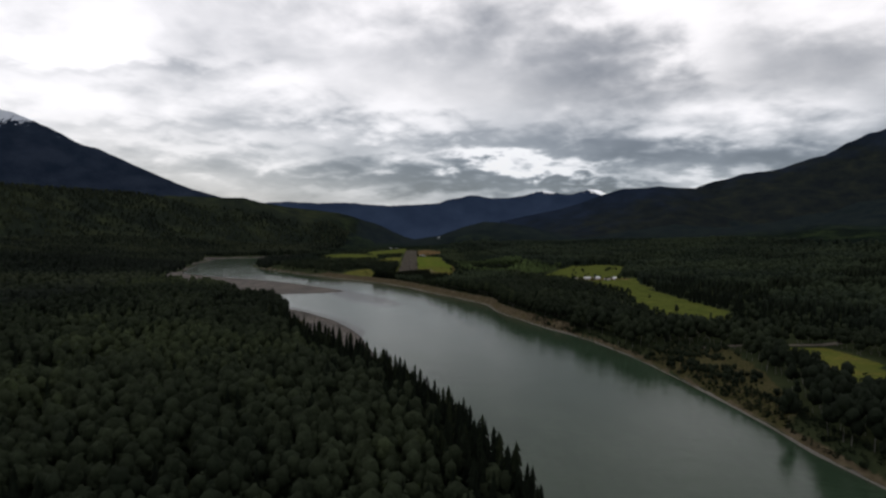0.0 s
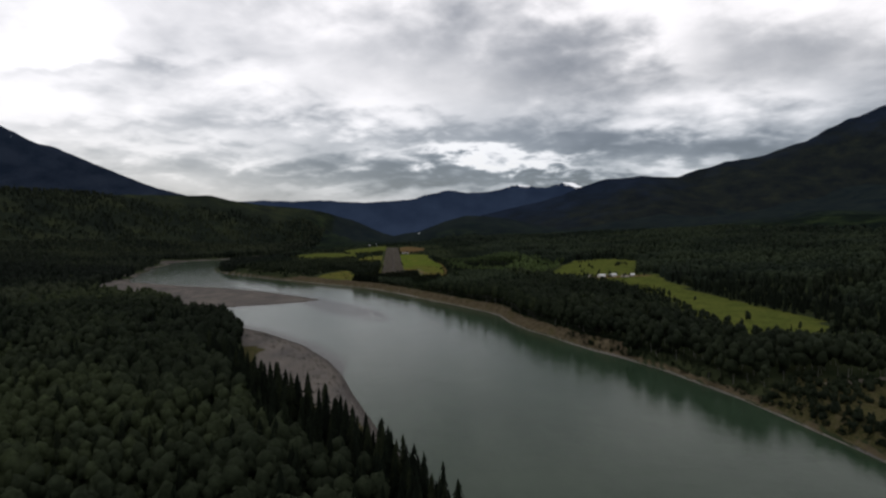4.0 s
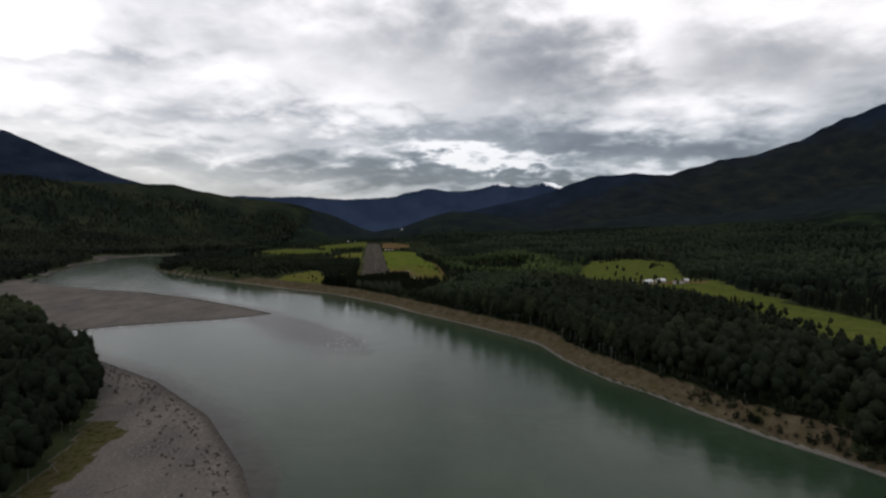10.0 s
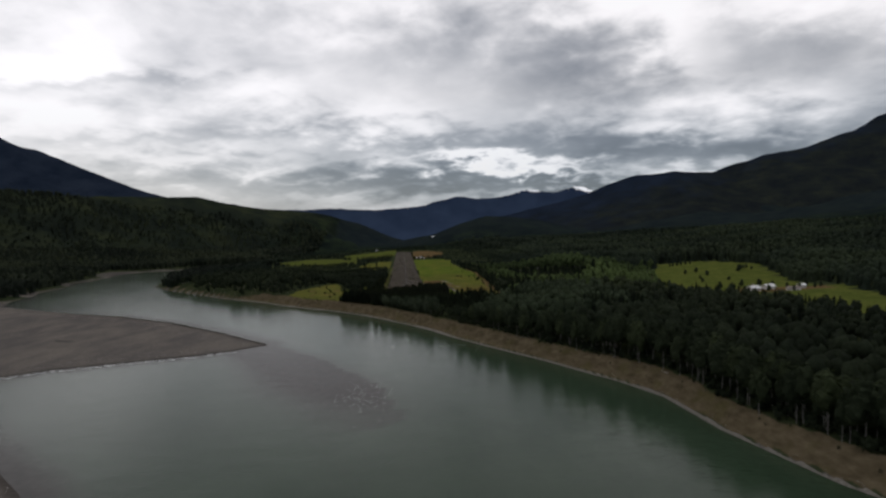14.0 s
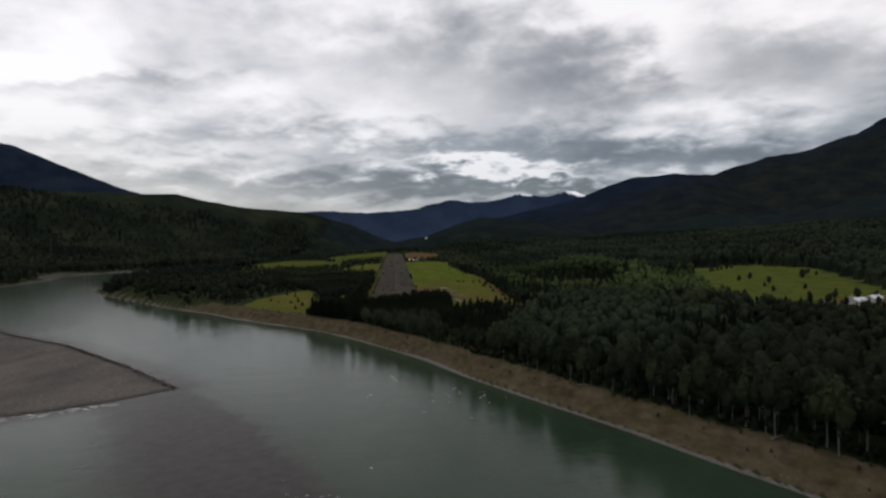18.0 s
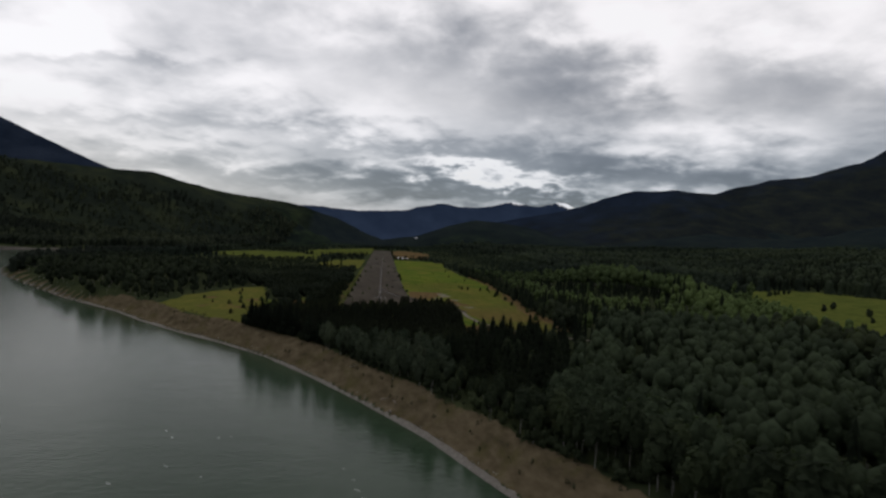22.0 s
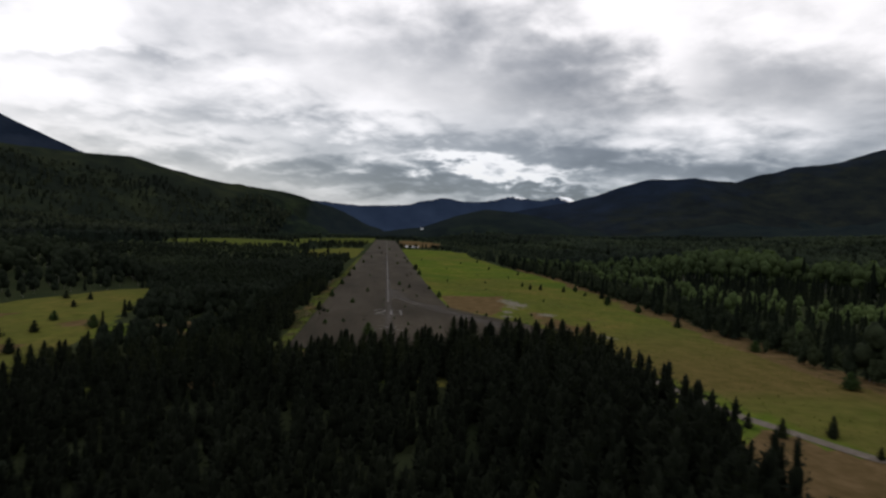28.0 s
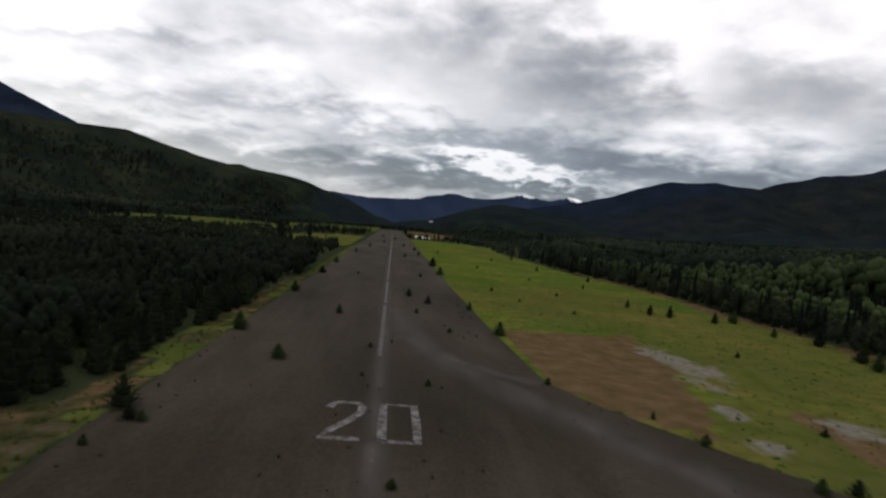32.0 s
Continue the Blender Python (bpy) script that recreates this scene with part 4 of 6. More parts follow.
def crown(cores, sprays, seed, base=0.25, wide=0.2, size=0.055, trunk=0.0, sides=3, thick=0.012, dome=False):
    """A leafy tree one metre high: upright lobes about a stem, thatched with leaf sprays that face outwards and up."""
    r = np.random.RandomState(seed)
    V, F, B = [], [], []
    lobes = []
    for i in range(cores):
        a, t = i * 2.4 + r.uniform(-0.4, 0.4), (i + 0.5) / cores
        out = wide * 0.5 * r.uniform(0.6, 1.1) * (1.0 - (0.0 if dome else 0.55) * t)
        tall = (1 - base) * (r.uniform(0.4, 0.5) if dome else r.uniform(0.26, 0.36))
        h = base + tall * 0.8 + max(0.0, 1 - base - 1.75 * tall) * t * r.uniform(0.85, 1.05)
        lobes.append((np.array([out * np.cos(a), out * np.sin(a), h]), wide * r.uniform(0.5, 0.68) * (1.1 - 0.35 * t), tall))
        c, w, q = lobes[-1]
        k = len(V)
        turn = np.linalg.qr(r.normal(size=(3, 3)))[0]
        V += [tuple(c + v * r.uniform(0.8, 1.1) * (w * 0.88, w * 0.88, q * 0.88)) for v in ICO_V @ turn]
        F += [(k + p, k + o, k + s) for p, o, s in ICO_F]
        B += [0] * 20
        if trunk and i % 2 == 0:
            add_trunk(V, F, B, [((0, 0, max(0.1, h - tall)), 0.006), (tuple(c), 0.003)], 3)
    for i in range(sprays):
        c, w, q = lobes[i % cores]
        d = r.normal(size=3)
        d[2] += 0.35
        d /= np.linalg.norm(d)
        p = c + d * (w, w, q) * r.uniform(0.9, 1.1)
        n = d + r.normal(size=3) * 0.3 + (0, 0, 0.25)
        n /= np.linalg.norm(n)
        f = np.cross(n, r.normal(size=3))
        f /= np.linalg.norm(f) + 1e-9
        g = np.cross(n, f)
        s = size * r.uniform(0.6, 1.35)
        k = len(V)
        V += [tuple(p - f * s * 0.9), tuple(p - g * s * 0.8), tuple(p + f * s), tuple(p + g * s * 0.9 - n * s * 0.3)]
        F += [(k, k + 1, k + 2), (k, k + 2, k + 3)]
        B += [0, 0]
    if trunk:
        lean = r.uniform(-0.015, 0.015, 2)
        add_trunk(V, F, B, [((0, 0, -0.03), thick), ((lean[0], lean[1], trunk * 0.6), thick * 0.75), ((0, 0, trunk), thick * 0.4)], sides)
    return np.array(V), np.array(F), np.array(B)


def pine(sprays, seed, cores=4, size=0.055, wide=0.27):
    """A young full conifer one metre high: a blunt cone of tufted shoots that point out and up."""
    r = np.random.RandomState(seed)
    V, F, B = [], [], []
    for i in range(cores):
        t = (i + 0.5) / cores
        k = len(V)
        V += [(v[0] * wide * 0.8 * (1 - t) ** 0.7 * r.uniform(0.8, 1.15), v[1] * wide * 0.8 * (1 - t) ** 0.7 * r.uniform(0.8, 1.15), 0.06 + 0.82 * t + v[2] * 0.75 / cores) for v in ICO_V]
        F += [(k + p, k + q, k + s) for p, q, s in ICO_F]
        B += [0] * 20
    for i in range(sprays):
        t = (i + r.rand()) / sprays
        a, w = i * 2.39996, wide * (1 - t ** 1.25) ** 0.75 * r.uniform(0.7, 1.12) + 0.012
        c, d = np.cos(a), np.sin(a)
        s = size * (1.2 - 0.6 * t) * r.uniform(0.7, 1.3)
        p = np.array([w * c, w * d, 0.07 + 0.86 * t])
        side, tip = np.array([-d, c, 0]) * s * 0.6, np.array([c * 0.75, d * 0.75, r.uniform(0.2, 0.9)]) * s
        k = len(V)
        V += [tuple(p - tip), tuple(p - side + (0, 0, 0.2 * s)), tuple(p + tip), tuple(p + side + (0, 0, 0.2 * s))]
        F += [(k, k + 1, k + 2), (k, k + 2, k + 3)]
        B += [0, 0]
    k = len(V)
    V += [(0.02, 0, 0.86), (-0.01, 0.018, 0.86), (-0.01, -0.018, 0.86), (0, 0, 1.0)]
    F += [(k, k + 1, k + 3), (k + 1, k + 2, k + 3), (k + 2, k, k + 3)]
    B += [0] * 3
    add_trunk(V, F, B, [((0, 0, -0.03), 0.016), ((0, 0, 0.3), 0.012)], 3)
    return np.array(V), np.array(F), np.array(B)


def lump(seed, cone=False):
    """A far tree: a jagged hood of a few faces."""
    r = np.random.RandomState(seed)
    n = 5
    V = []
    for h, w in ((0.05, 0.17), (0.5, 0.11)) if cone else ((0.0, 0.3), (0.66, 0.28)):
        V += [(w * r.uniform(0.6, 1.35) * np.cos(6.283 * j / n + h * 2), w * r.uniform(0.6, 1.35) * np.sin(6.283 * j / n + h * 2), h + r.uniform(-0.1, 0.1)) for j in range(n)]
    V += [(0.03, 0, 1.0 if cone else 0.92)]
    F = []
    for j in range(n):
        a, b = j, (j + 1) % n
        F += [(a, b, b + n), (a, b + n, a + n), (a + n, b + n, 2 * n)]
    return np.array(V), np.array(F), np.zeros(len(F), int)


def scatter(name, spots, heights, kinds, templates, mats, label, category, widths=None):
    """One mesh of many trees: each spot takes one of the templates, turned and scaled."""
    r = np.random.RandomState(len(spots))
    V, F, I, T = [], [], [], []
    base = 0
    for k, (tv, tf, tb) in enumerate(templates):
        at = np.where(kinds == k)[0]
        if not len(at):
            continue
        a, h = r.uniform(0, 6.283, len(at)), heights[at]
        w = h * r.uniform(0.8, 1.25, len(at)) * (1 if widths is None else widths[at])
        c, s = np.cos(a), np.sin(a)
        x = tv[None, :, 0] * c[:, None] - tv[None, :, 1] * s[:, None]
        y = tv[None, :, 0] * s[:, None] + tv[None, :, 1] * c[:, None]
        P = np.stack([x * w[:, None] + spots[at, 0, None], y * w[:, None] + spots[at, 1, None], tv[None, :, 2] * h[:, None] + spots[at, 2, None]], -1)
        V.append(P.reshape(-1, 3))
        F.append((tf[None] + (np.arange(len(at)) * len(tv))[:, None, None] + base).reshape(-1, 3))
        I.append(np.tile(tb, len(at)))
        place = fbm(spots[at, 0], spots[at, 1], 260, 3, 95) * 2.0 + fbm(spots[at, 0], spots[at, 1], 60, 3, 91) * 0.9
        place += 0.3 * smooth(-10, 30, spots[at, 0]) * smooth(260, 160, spots[at, 0]) * smooth(-380, -300, spots[at, 1]) * smooth(-120, -165, spots[at, 1])
        place -= 0.22 * (spots[at, 0] < 80) * (spots[at, 1] < -480)
        T.append(np.repeat(np.clip(0.4 + place + r.uniform(-0.14, 0.14, len(at)), 0, 0.72), len(tv)))
        base += len(at) * len(tv)
    me = mesh_from(name, np.concatenate(V), np.concatenate(F), mats, np.concatenate(I), True, tint=np.concatenate(T))
    return tagged(new(name, me), label, category, kind="stuff")


def spread(x0, x1, y0, y1, step, seed):
    """Jittered spots over a stretch of the plan."""
    r = np.random.RandomState(seed)
    X, Y = np.meshgrid(np.arange(x0, x1, step), np.arange(y0, y1, step))
    return X.ravel() + r.uniform(-0.48, 0.48, X.size) * step, Y.ravel() + r.uniform(-0.48, 0.48, X.size) * step


BLOCK = [(-62, -98), (-64, -60), (-34, -58), (-28, -60), (0, -60), (22, -56), (40, -57), (42, -84), (41, -106), (38, -132), (38, -150), (24, -170), (4, -150), (-22, -142), (-40, -118)]
CLUMP = [(-24, -148), (-6, -136), (10, -142), (24, -170), (30, -198), (24, -218), (2, -196)]
DARK_STAND = [(26, -160), (40, -136), (88, -120), (106, -100), (98, -140), (74, -188), (52, -230), (40, -246), (12, -240), (26, -205)]
WILLOWS = [(40, -246), (52, -230), (74, -188), (98, -140), (112, -90), (180, -60), (270, -60), (255, -200), (150, -300), (80, -330), (34, -285)]
DARK_BELT = [(86, 340), (88, 260), (98, 150), (95, 45), (92, -60), (135, -115), (175, -40), (235, 60), (262, 165), (190, 190), (130, 180), (112, 260), (108, 340)]
PINES = [(-68, -60), (-24, -60), (-24.3, -30), (-25.5, -12), (-29.5, -4), (-25.5, 8), (-24.8, 60), (-24.5, 290), (-36, 290), (-66, 302), (-98, 455), (-205, 462), (-280, 300), (-150, 130), (-84, 52), (-68, -5), (-62, -50)]


def open_ground(x, y):
    no = inside(RIVER, x, y) | inside(RUNWAY, x, y)
    for p in (YELLOW, ORANGE, MEADOW_W, GREEN_FAR, FIELD_DRY, FIELD_STRIP, VERGE, FARM, SOUTH_FIELD, YARD, CLEARING, SHRUB_BANK):
        no |= inside(p, x, y)
    west = away(BANK_L, x, y)[0] < away(BANK_R, x, y)[0]
    no |= west & ~inside(WOODS_L, x, y)
    no |= ~west & (away(BANK_R, x, y)[0] + 4.5 * fbm(x, y, 26, 2, 8) < np.where(y < -560, 4.5 + 8 * smooth(0.02, 0.16, fbm(x, y, 60, 2, 90)), np.where(y < 0, 10, 5) + 7 * fbm(x, y, 24, 3, 92)))
    no |= (x > -30) & (x < -18) & (y > -60) & (y < 1080) & ~inside(PINES, x, y)
    no |= inside(PINES, x, y) & (y < -5) & (x < -34) & (fbm(x, y, 15, 2, 33) > 0.15)
    no |= (np.abs(x) < 75) & (y > -58) & (y < -40) & ~inside(PINES, x, y)
    return no


def path_gap(x, y):
    return np.hypot(x, np.maximum(np.maximum(-1200 - y, y + 46), 0))


def stand(x, y):
    """Conifer share and tree height by place."""
    mixed = fbm(x, y, 130, 4, 61)
    con = 0.04 + 0.92 * smooth(0.06, 0.11, mixed)
    con = np.where((x > 112) & (y > -90), 0.02 + 0.6 * smooth(0.13, 0.18, mixed), con)
    dr = away(BANK_R, x, y)[0]
    h = np.where(dr < 65, 19 + 5 * fbm(x, y, 60, 3, 77), 15 + 8 * fbm(x, y, 60, 3, 77))
    # towards the runway's end the wood is cut low
    down = smooth(-390, -215, y) * smooth(240, 90, x)
    h = h * (1 - down) + down * (11.5 + 4 * fbm(x, y, 25, 2, 7))
    con = np.where((y < -250) & (dr < 190) & (x > -100), 0.02 + 0.25 * smooth(0.1, 0.16, mixed), con)
    con = np.where((y > -250) & (y < -95) & (x > -60) & (x < 60), 0.08 + 0.8 * smooth(-205, -150, y) * (x < 38), con)
    con = np.where((y > -95) & (np.abs(x) < 75), 1.0, con)
    h = np.where((y > -95) & (y < -40) & (np.abs(x) < 75), 5.0, h)
    h = np.where((y > -185) & (y < -40) & (x > 22) & (x < 80), 6.0 + 3 * fbm(x, y, 20, 2, 6), h)
    h = h * (1 - 0.38 * smooth(60, 20, away(FARM, x, y, True)[0]) * (x < 330))
    h = np.where((x > 98) & (x < 250) & (y > -120), h * (0.58 + 0.45 * smooth(150, 260, x)), h)
    belt = inside(DARK_BELT, x, y)
    con = np.where(inside(DARK_STAND, x, y) | (belt & (x < 116)), 0.95, np.where(belt, 0.15 + 0.78 * smooth(-0.09, -0.02, fbm(x, y, 60, 3, 16)), con))
    con = np.where((x < -100) & (x > -420) & (y > -30) & (y < 430), 0.06, con)
    h = np.where(inside(DARK_STAND, x, y), 9 + 5 * fbm(x, y, 20, 2, 9), h)
    con = np.where(inside(WILLOWS, x, y), 0.03 + 0.85 * smooth(0.1, 0.15, fbm(x, y, 45, 3, 15)), con)
    h = np.where((np.abs(x) < 260) & (y > 380), h * 0.55, h)
    h = h + (2 + 12 * np.abs(fbm(x, y, 75, 2, 44))) * smooth(140, 240, x) * smooth(0, 70, y) * smooth(30, 80, away(FARM, x, y, True)[0]) * (x < 600)
    h = np.where(belt, 8.5 + 5 * fbm(x, y, 30, 2, 17), h)
    by_meadow = away(MEADOW_W, x, y, True)[0]
    h = np.where((by_meadow < 34) & (x < -60), 4.5 + 0.16 * by_meadow + 3 * fbm(x, y, 20, 2, 10), h)
    con = np.where((by_meadow < 45) & (x < -90), 0.1, con)
    left = inside(WOODS_L, x, y)
    rim = away(WOODS_L, x, y, True)[0]
    con = np.where(left, 0.06 + 0.5 * smooth(0.04, 0.12, mixed) + 0.75 * smooth(40, 8, rim) * smooth(-690, -760, y), con)
    h = np.where(left, 18 + 8 * fbm(x, y, 50, 3, 78), h)
    h = np.where(left & (x < -480), 13.0, h)
    blk, cl, pn = inside(BLOCK, x, y), inside(CLUMP, x, y), inside(PINES, x, y)
    h = np.where(blk, np.where(x > 12, 7.6, 5.4) + 3 * fbm(x, y, 16, 2, 5), h)
    con = np.where(left & (x < -480), 0.1 + 0.5 * smooth(0.1, 0.18, mixed), con)
    h = np.where(pn, np.where((x < -42) & (y < 40), 3.8, 4.8) - 1.4 * smooth(200, 330, y) + 7 * fbm(x, y, 26, 3, 6), h)
    h = np.where(cl, 10 + 2 * fbm(x, y, 20, 2, 7), h)
    con = np.where(blk, 1.0, np.where(pn, 0.06 + 0.5 * smooth(-0.04, 0.1, fbm(x, y, 34, 3, 14)), np.where(cl, 0.0, con)))
    return con, h


def spreading(lobes, sprays, seed, wide=0.11, size=0.04, trunk=0.55):
    """A cottonwood one metre high: a rounded head of lobes over a bare stem, thatched with leaf sprays."""
    r = np.random.RandomState(seed)
    V, F, B, at = [], [], [], []
    for i in range(lobes):
        a = i * 2.4 + r.uniform(-0.5, 0.5)
        out, h = (0.02, 0.8) if i == 0 else (wide * r.uniform(0.6, 1.1), r.uniform(0.3, 0.7))
        c, w = np.array([out * np.cos(a), out * np.sin(a), h]), r.uniform(0.13, 0.18)
        at.append((c, w))
        k = len(V)
        turn = np.linalg.qr(r.normal(size=(3, 3)))[0]
        V += [tuple(c + v * r.uniform(0.8, 1.12) * w * (1, 1, 1.45)) for v in ICO_V @ turn]
        F += [(k + p, k + o, k + q) for p, o, q in ICO_F]
        B += [0] * 20
    for i in range(sprays):
        c, w = at[i % lobes]
        d = r.normal(size=3)
        d[2] += 0.3
        d /= np.linalg.norm(d)
        p = c + d * w * (1, 1, 1.45) * r.uniform(0.95, 1.2)
        f = np.cross(d, r.normal(size=3))
        f /= np.linalg.norm(f) + 1e-9
        g = np.cross(d, f) + d * r.uniform(-0.4, 0.4)
        q = size * r.uniform(0.6, 1.35)
        k = len(V)
        V += [tuple(p - f * q), tuple(p - g * q * 0.8), tuple(p + f * q), tuple(p + g * q * 0.9)]
        F += [(k, k + 1, k + 2), (k, k + 2, k + 3)]
        B += [0, 0]
    add_trunk(V, F, B, [((0, 0, -0.03), 0.01), ((0, 0, trunk), 0.006)], 3)
    return np.array(V), np.array(F), np.array(B)


D1 = [crown(6, 140, s, 0.3, 0.23, 0.035, 0.75, 5, 0.0085) for s in (4, 5, 6)]
D1_BUSHY = [crown(6, 120, s, 0.08, 0.3, 0.045, 0.5, 4, 0.009) for s in (8, 9)]
R1 = [pine(130, s, 4, 0.055, 0.26) for s in (1, 2, 3)]
R15 = [spruce(6, 6, s, True, 0.22) for s in (1, 2)]
RP = [pine(26, s, 2, 0.1, 0.34) for s in (1, 2, 3)]
RQ = [pine(10, s, 2, 0.13, 0.36) for s in (1, 2)]
D15 = [spreading(5 + s % 2, 35, s) for s in (4, 5, 6, 8)]
R2 = [spruce(5, 5, s, False) for s in (1, 2)]
D2 = [spreading(3, 7, s, 0.12, 0.08, 0.3) for s in (4, 5, 7)]
R3 = [lump(s, True) for s in (1, 2)]
D3 = [lump(s) for s in (3, 4)]


def woods(name, x, y, con_t, dec_t, seed, label, taller=1.0, needles=None, leaves=None):
    r = np.random.RandomState(seed)
    keep = ~open_ground(x, y) & (r.rand(len(x)) > (0.0 if taller == 1.01 else 0.08))
    x, y = x[keep], y[keep]
    z = land(x, y)
    con, h = stand(x, y)
    isc = r.rand(len(x)) < con
    h = h * np.where(r.rand(len(x)) < 0.12, r.uniform(0.5, 0.8, len(x)), r.uniform(0.86, 1.12, len(x))) * np.where(isc, 1.1, 1.0) * taller
    spots = np.stack([x, y, z], 1)
    for flag, temps, mats, what in ((True, con_t, [needles or M_CONIFER, M_BARK], "conifer"), (False, dec_t, [leaves or M_LEAF, M_PALE], "broadleaf")):
        m = isc == flag
        if m.sum() == 0:
            continue
        kinds = r.randint(0, len(temps), m.sum())
        scatter(f"{what}_{name}", spots[m], h[m], kinds, temps, mats, f"{label} of {'dark spruces' if flag else 'green cottonwoods'}", "trees")


def single_zone(x, y):
    """Where trees stand as things of their own: the edge of the block before the runway, and the first row on the bluff."""
    edge = inside(BLOCK, x, y) & (y > -75)
    dr = away(BANK_R, x, y)[0]
    row = (dr < 21) & (y > -520) & (y < -150) & (x > -30) & ~inside(WOODS_L, x, y)
    rim = inside(WOODS_L, x, y) & (y > -1000) & (y < -640) & (x > -120)
    rim &= away(WOODS_L, x, y, True)[0] < 13
    strip = inside(PINES, x, y) & (x > -35) & (y > -58) & (y < 75)
    return edge | row | rim | strip | inside(CLUMP, x, y)


def mid_zone(x, y):
    return (np.abs(x) < 75) & (y > -290) & (y < -40)


x, y = spread(-75, 75, -290, -40, 3.6, 11)
m = mid_zone(x, y) & ~single_zone(x, y) & ~inside(BLOCK, x, y)
dark = (y > -200) & (x < 38)
woods("near_woods", x[m & dark], y[m & dark], R1, D1_BUSHY, 1, "dense young wood")
x, y = spread(-75, 75, -290, -40, 5.0, 21)
m = mid_zone(x, y) & ~single_zone(x, y) & ~inside(BLOCK, x, y) & ~((y > -200) & (x < 38))
pale = inside(WILLOWS, x, y)
woods("bench_woods", x[m & ~pale], y[m & ~pale], R1, D1_BUSHY, 9, "young leafy wood")
woods("willow_bench", x[m & pale], y[m & pale], R1, D1_BUSHY, 91, "pale willow wood", 1.0, None, M_WILLOW)
x, y = spread(-75, 75, -180, -50, 2.5, 18)
m = inside(BLOCK, x, y) & ~single_zone(x, y)
woods("block_woods", x[m], y[m], [pine(46, s, 3, 0.07, 0.22) for s in (1, 2, 3)], D15, 8, "dense young stand", 1.0, M_PINE)
x, y = spread(-440, 420, -1330, 330, 6.4, 12)
gap = path_gap(x, y)
rest = ~mid_zone(x, y) & ~inside(PINES, x, y) & ~single_zone(x, y)
m = (gap < 170) & rest
pale = inside(WILLOWS, x, y)
east = (x > 100) & (y > -110) & ~pale
other = m & ~east & ~pale
woods("valley_woods", x[other], y[other], R15, D15, 2, "dense valley wood")
woods("willow_woods", x[m & pale], y[m & pale], R15, D15, 23, "pale willow wood", 1.0, None, M_WILLOW)
woods("meadow_woods", x[m & east], y[m & east], R15, D15, 22, "bright wood beside a meadow", 1.0, None, M_LEAF_EAST)
x, y = spread(-560, 560, -1400, 560, 8.0, 16)
gap = path_gap(x, y)
m = (gap >= 170) & (gap < 380) & ~inside(PINES, x, y)
east = (x > 100) & (y > -110)
woods("further_woods", x[m & ~east], y[m & ~east], R2, D2, 6, "valley wood")
woods("aspen_woods", x[m & east], y[m & east], R2, D2, 66, "bright valley wood", 1.0, None, M_LEAF_EAST)
x, y = spread(-290, -25, -70, 160, 3.1, 15)
m = inside(PINES, x, y) & ~mid_zone(x, y) & ~single_zone(x, y)
woods("plantation", x[m], y[m], RP, D15, 5, "young plantation", 1.01, M_PINE_PALE)
x, y = spread(-290, -25, 160, 490, 5.2, 17)
m = inside(PINES, x, y)
woods("far_plantation", x[m], y[m], RQ, D2, 7, "young plantation", 1.01, M_PINE_PALE)
x, y = spread(-1300, 1300, -1500, 1500, 10.5, 13)
gap = path_gap(x, y)
m = (gap >= 380) & (gap < 1050) & ~inside(PINES, x, y)
m &= (land(x, y) < 75) | (gap < 650) | (x < -300)
east = x > -300
woods("slope_woods", x[m & east], y[m & east], R3, D3, 3, "wide forest", 1.0, None, M_LEAF_FAR)
woods("hill_woods", x[m & ~east], y[m & ~east], R3, D3, 31, "hillside forest", 1.0, None, M_LEAF_WEST)
x, y = spread(-1700, 2000, -900, 2500, 19.0, 14)
gap = path_gap(x, y)
m = (gap >= 1050) & (gap < 2000) & ((land(x, y) < 60) | (x < -200))
east = x > -300
woods("far_woods", x[m & east], y[m & east], R3, D3, 4, "distant forest", 1.2, None, M_LEAF_FAR)
woods("ridge_woods", x[m & ~east], y[m & ~east], R3, D3, 41, "ridge forest", 1.2, None, M_LEAF_WEST)

# ---- things ----


def part(name, verts, faces, material, parent=None, label="", at=None):
    """One mesh object from plain lists, under a thing or a part."""
    me = bpy.data.meshes.new(name)
    me.from_pydata([tuple(v) for v in verts], [], [tuple(f) for f in faces])
    me.materials.append(material)
    ob = new(name, me)
    ob.parent = parent
    if at:
        ob.location = at
    if label:
        tagged(ob, label)
    return ob


def tree_thing(name, template, leaf, bark, label, category, group):
    """A tree at the origin, one metre high: an empty with its trunk and its crown."""
    V, F, B = template
    root = new(name)
    for what, flag, mat in (("trunk", 1, bark), ("crown", 0, leaf)):
        f = F[B == flag]
        if not len(f):
            continue
        used, inv = np.unique(f, return_inverse=True)
        part(what, V[used], inv.reshape(-1, 3), mat, root)
    return tagged(root, label, category, group)



def remove_model(ob):
    for o in (*ob.children_recursive, ob):
        bpy.data.objects.remove(o)


def set_out(models, spots, heights, seed, wide=(0.85, 1.2)):
    r = random.Random(seed)
    spots = np.asarray(spots, float)
    for (x, y), z, h in zip(spots, land(spots[:, 0], spots[:, 1]), heights):
        w = float(h) * r.uniform(*wide)
        made = copy_thing(r.choice(models), Matrix.Identity(4))
        made.matrix_basis = Matrix.LocRotScale((float(x), float(y), float(z) - 0.01 * float(h)), Euler((0, 0, r.uniform(0, 6.28))), (w, w, float(h)))


x, y = spread(-75, 140, -530, -40, 3.1, 11)
m = single_zone(x, y) & ~open_ground(x, y) & ~inside(BLOCK, x, y) & ~inside(PINES, x, y)
bx, by = spread(-75, 75, -90, -50, 2.3, 25)
bm_in = inside(BLOCK, bx, by) & single_zone(bx, by)
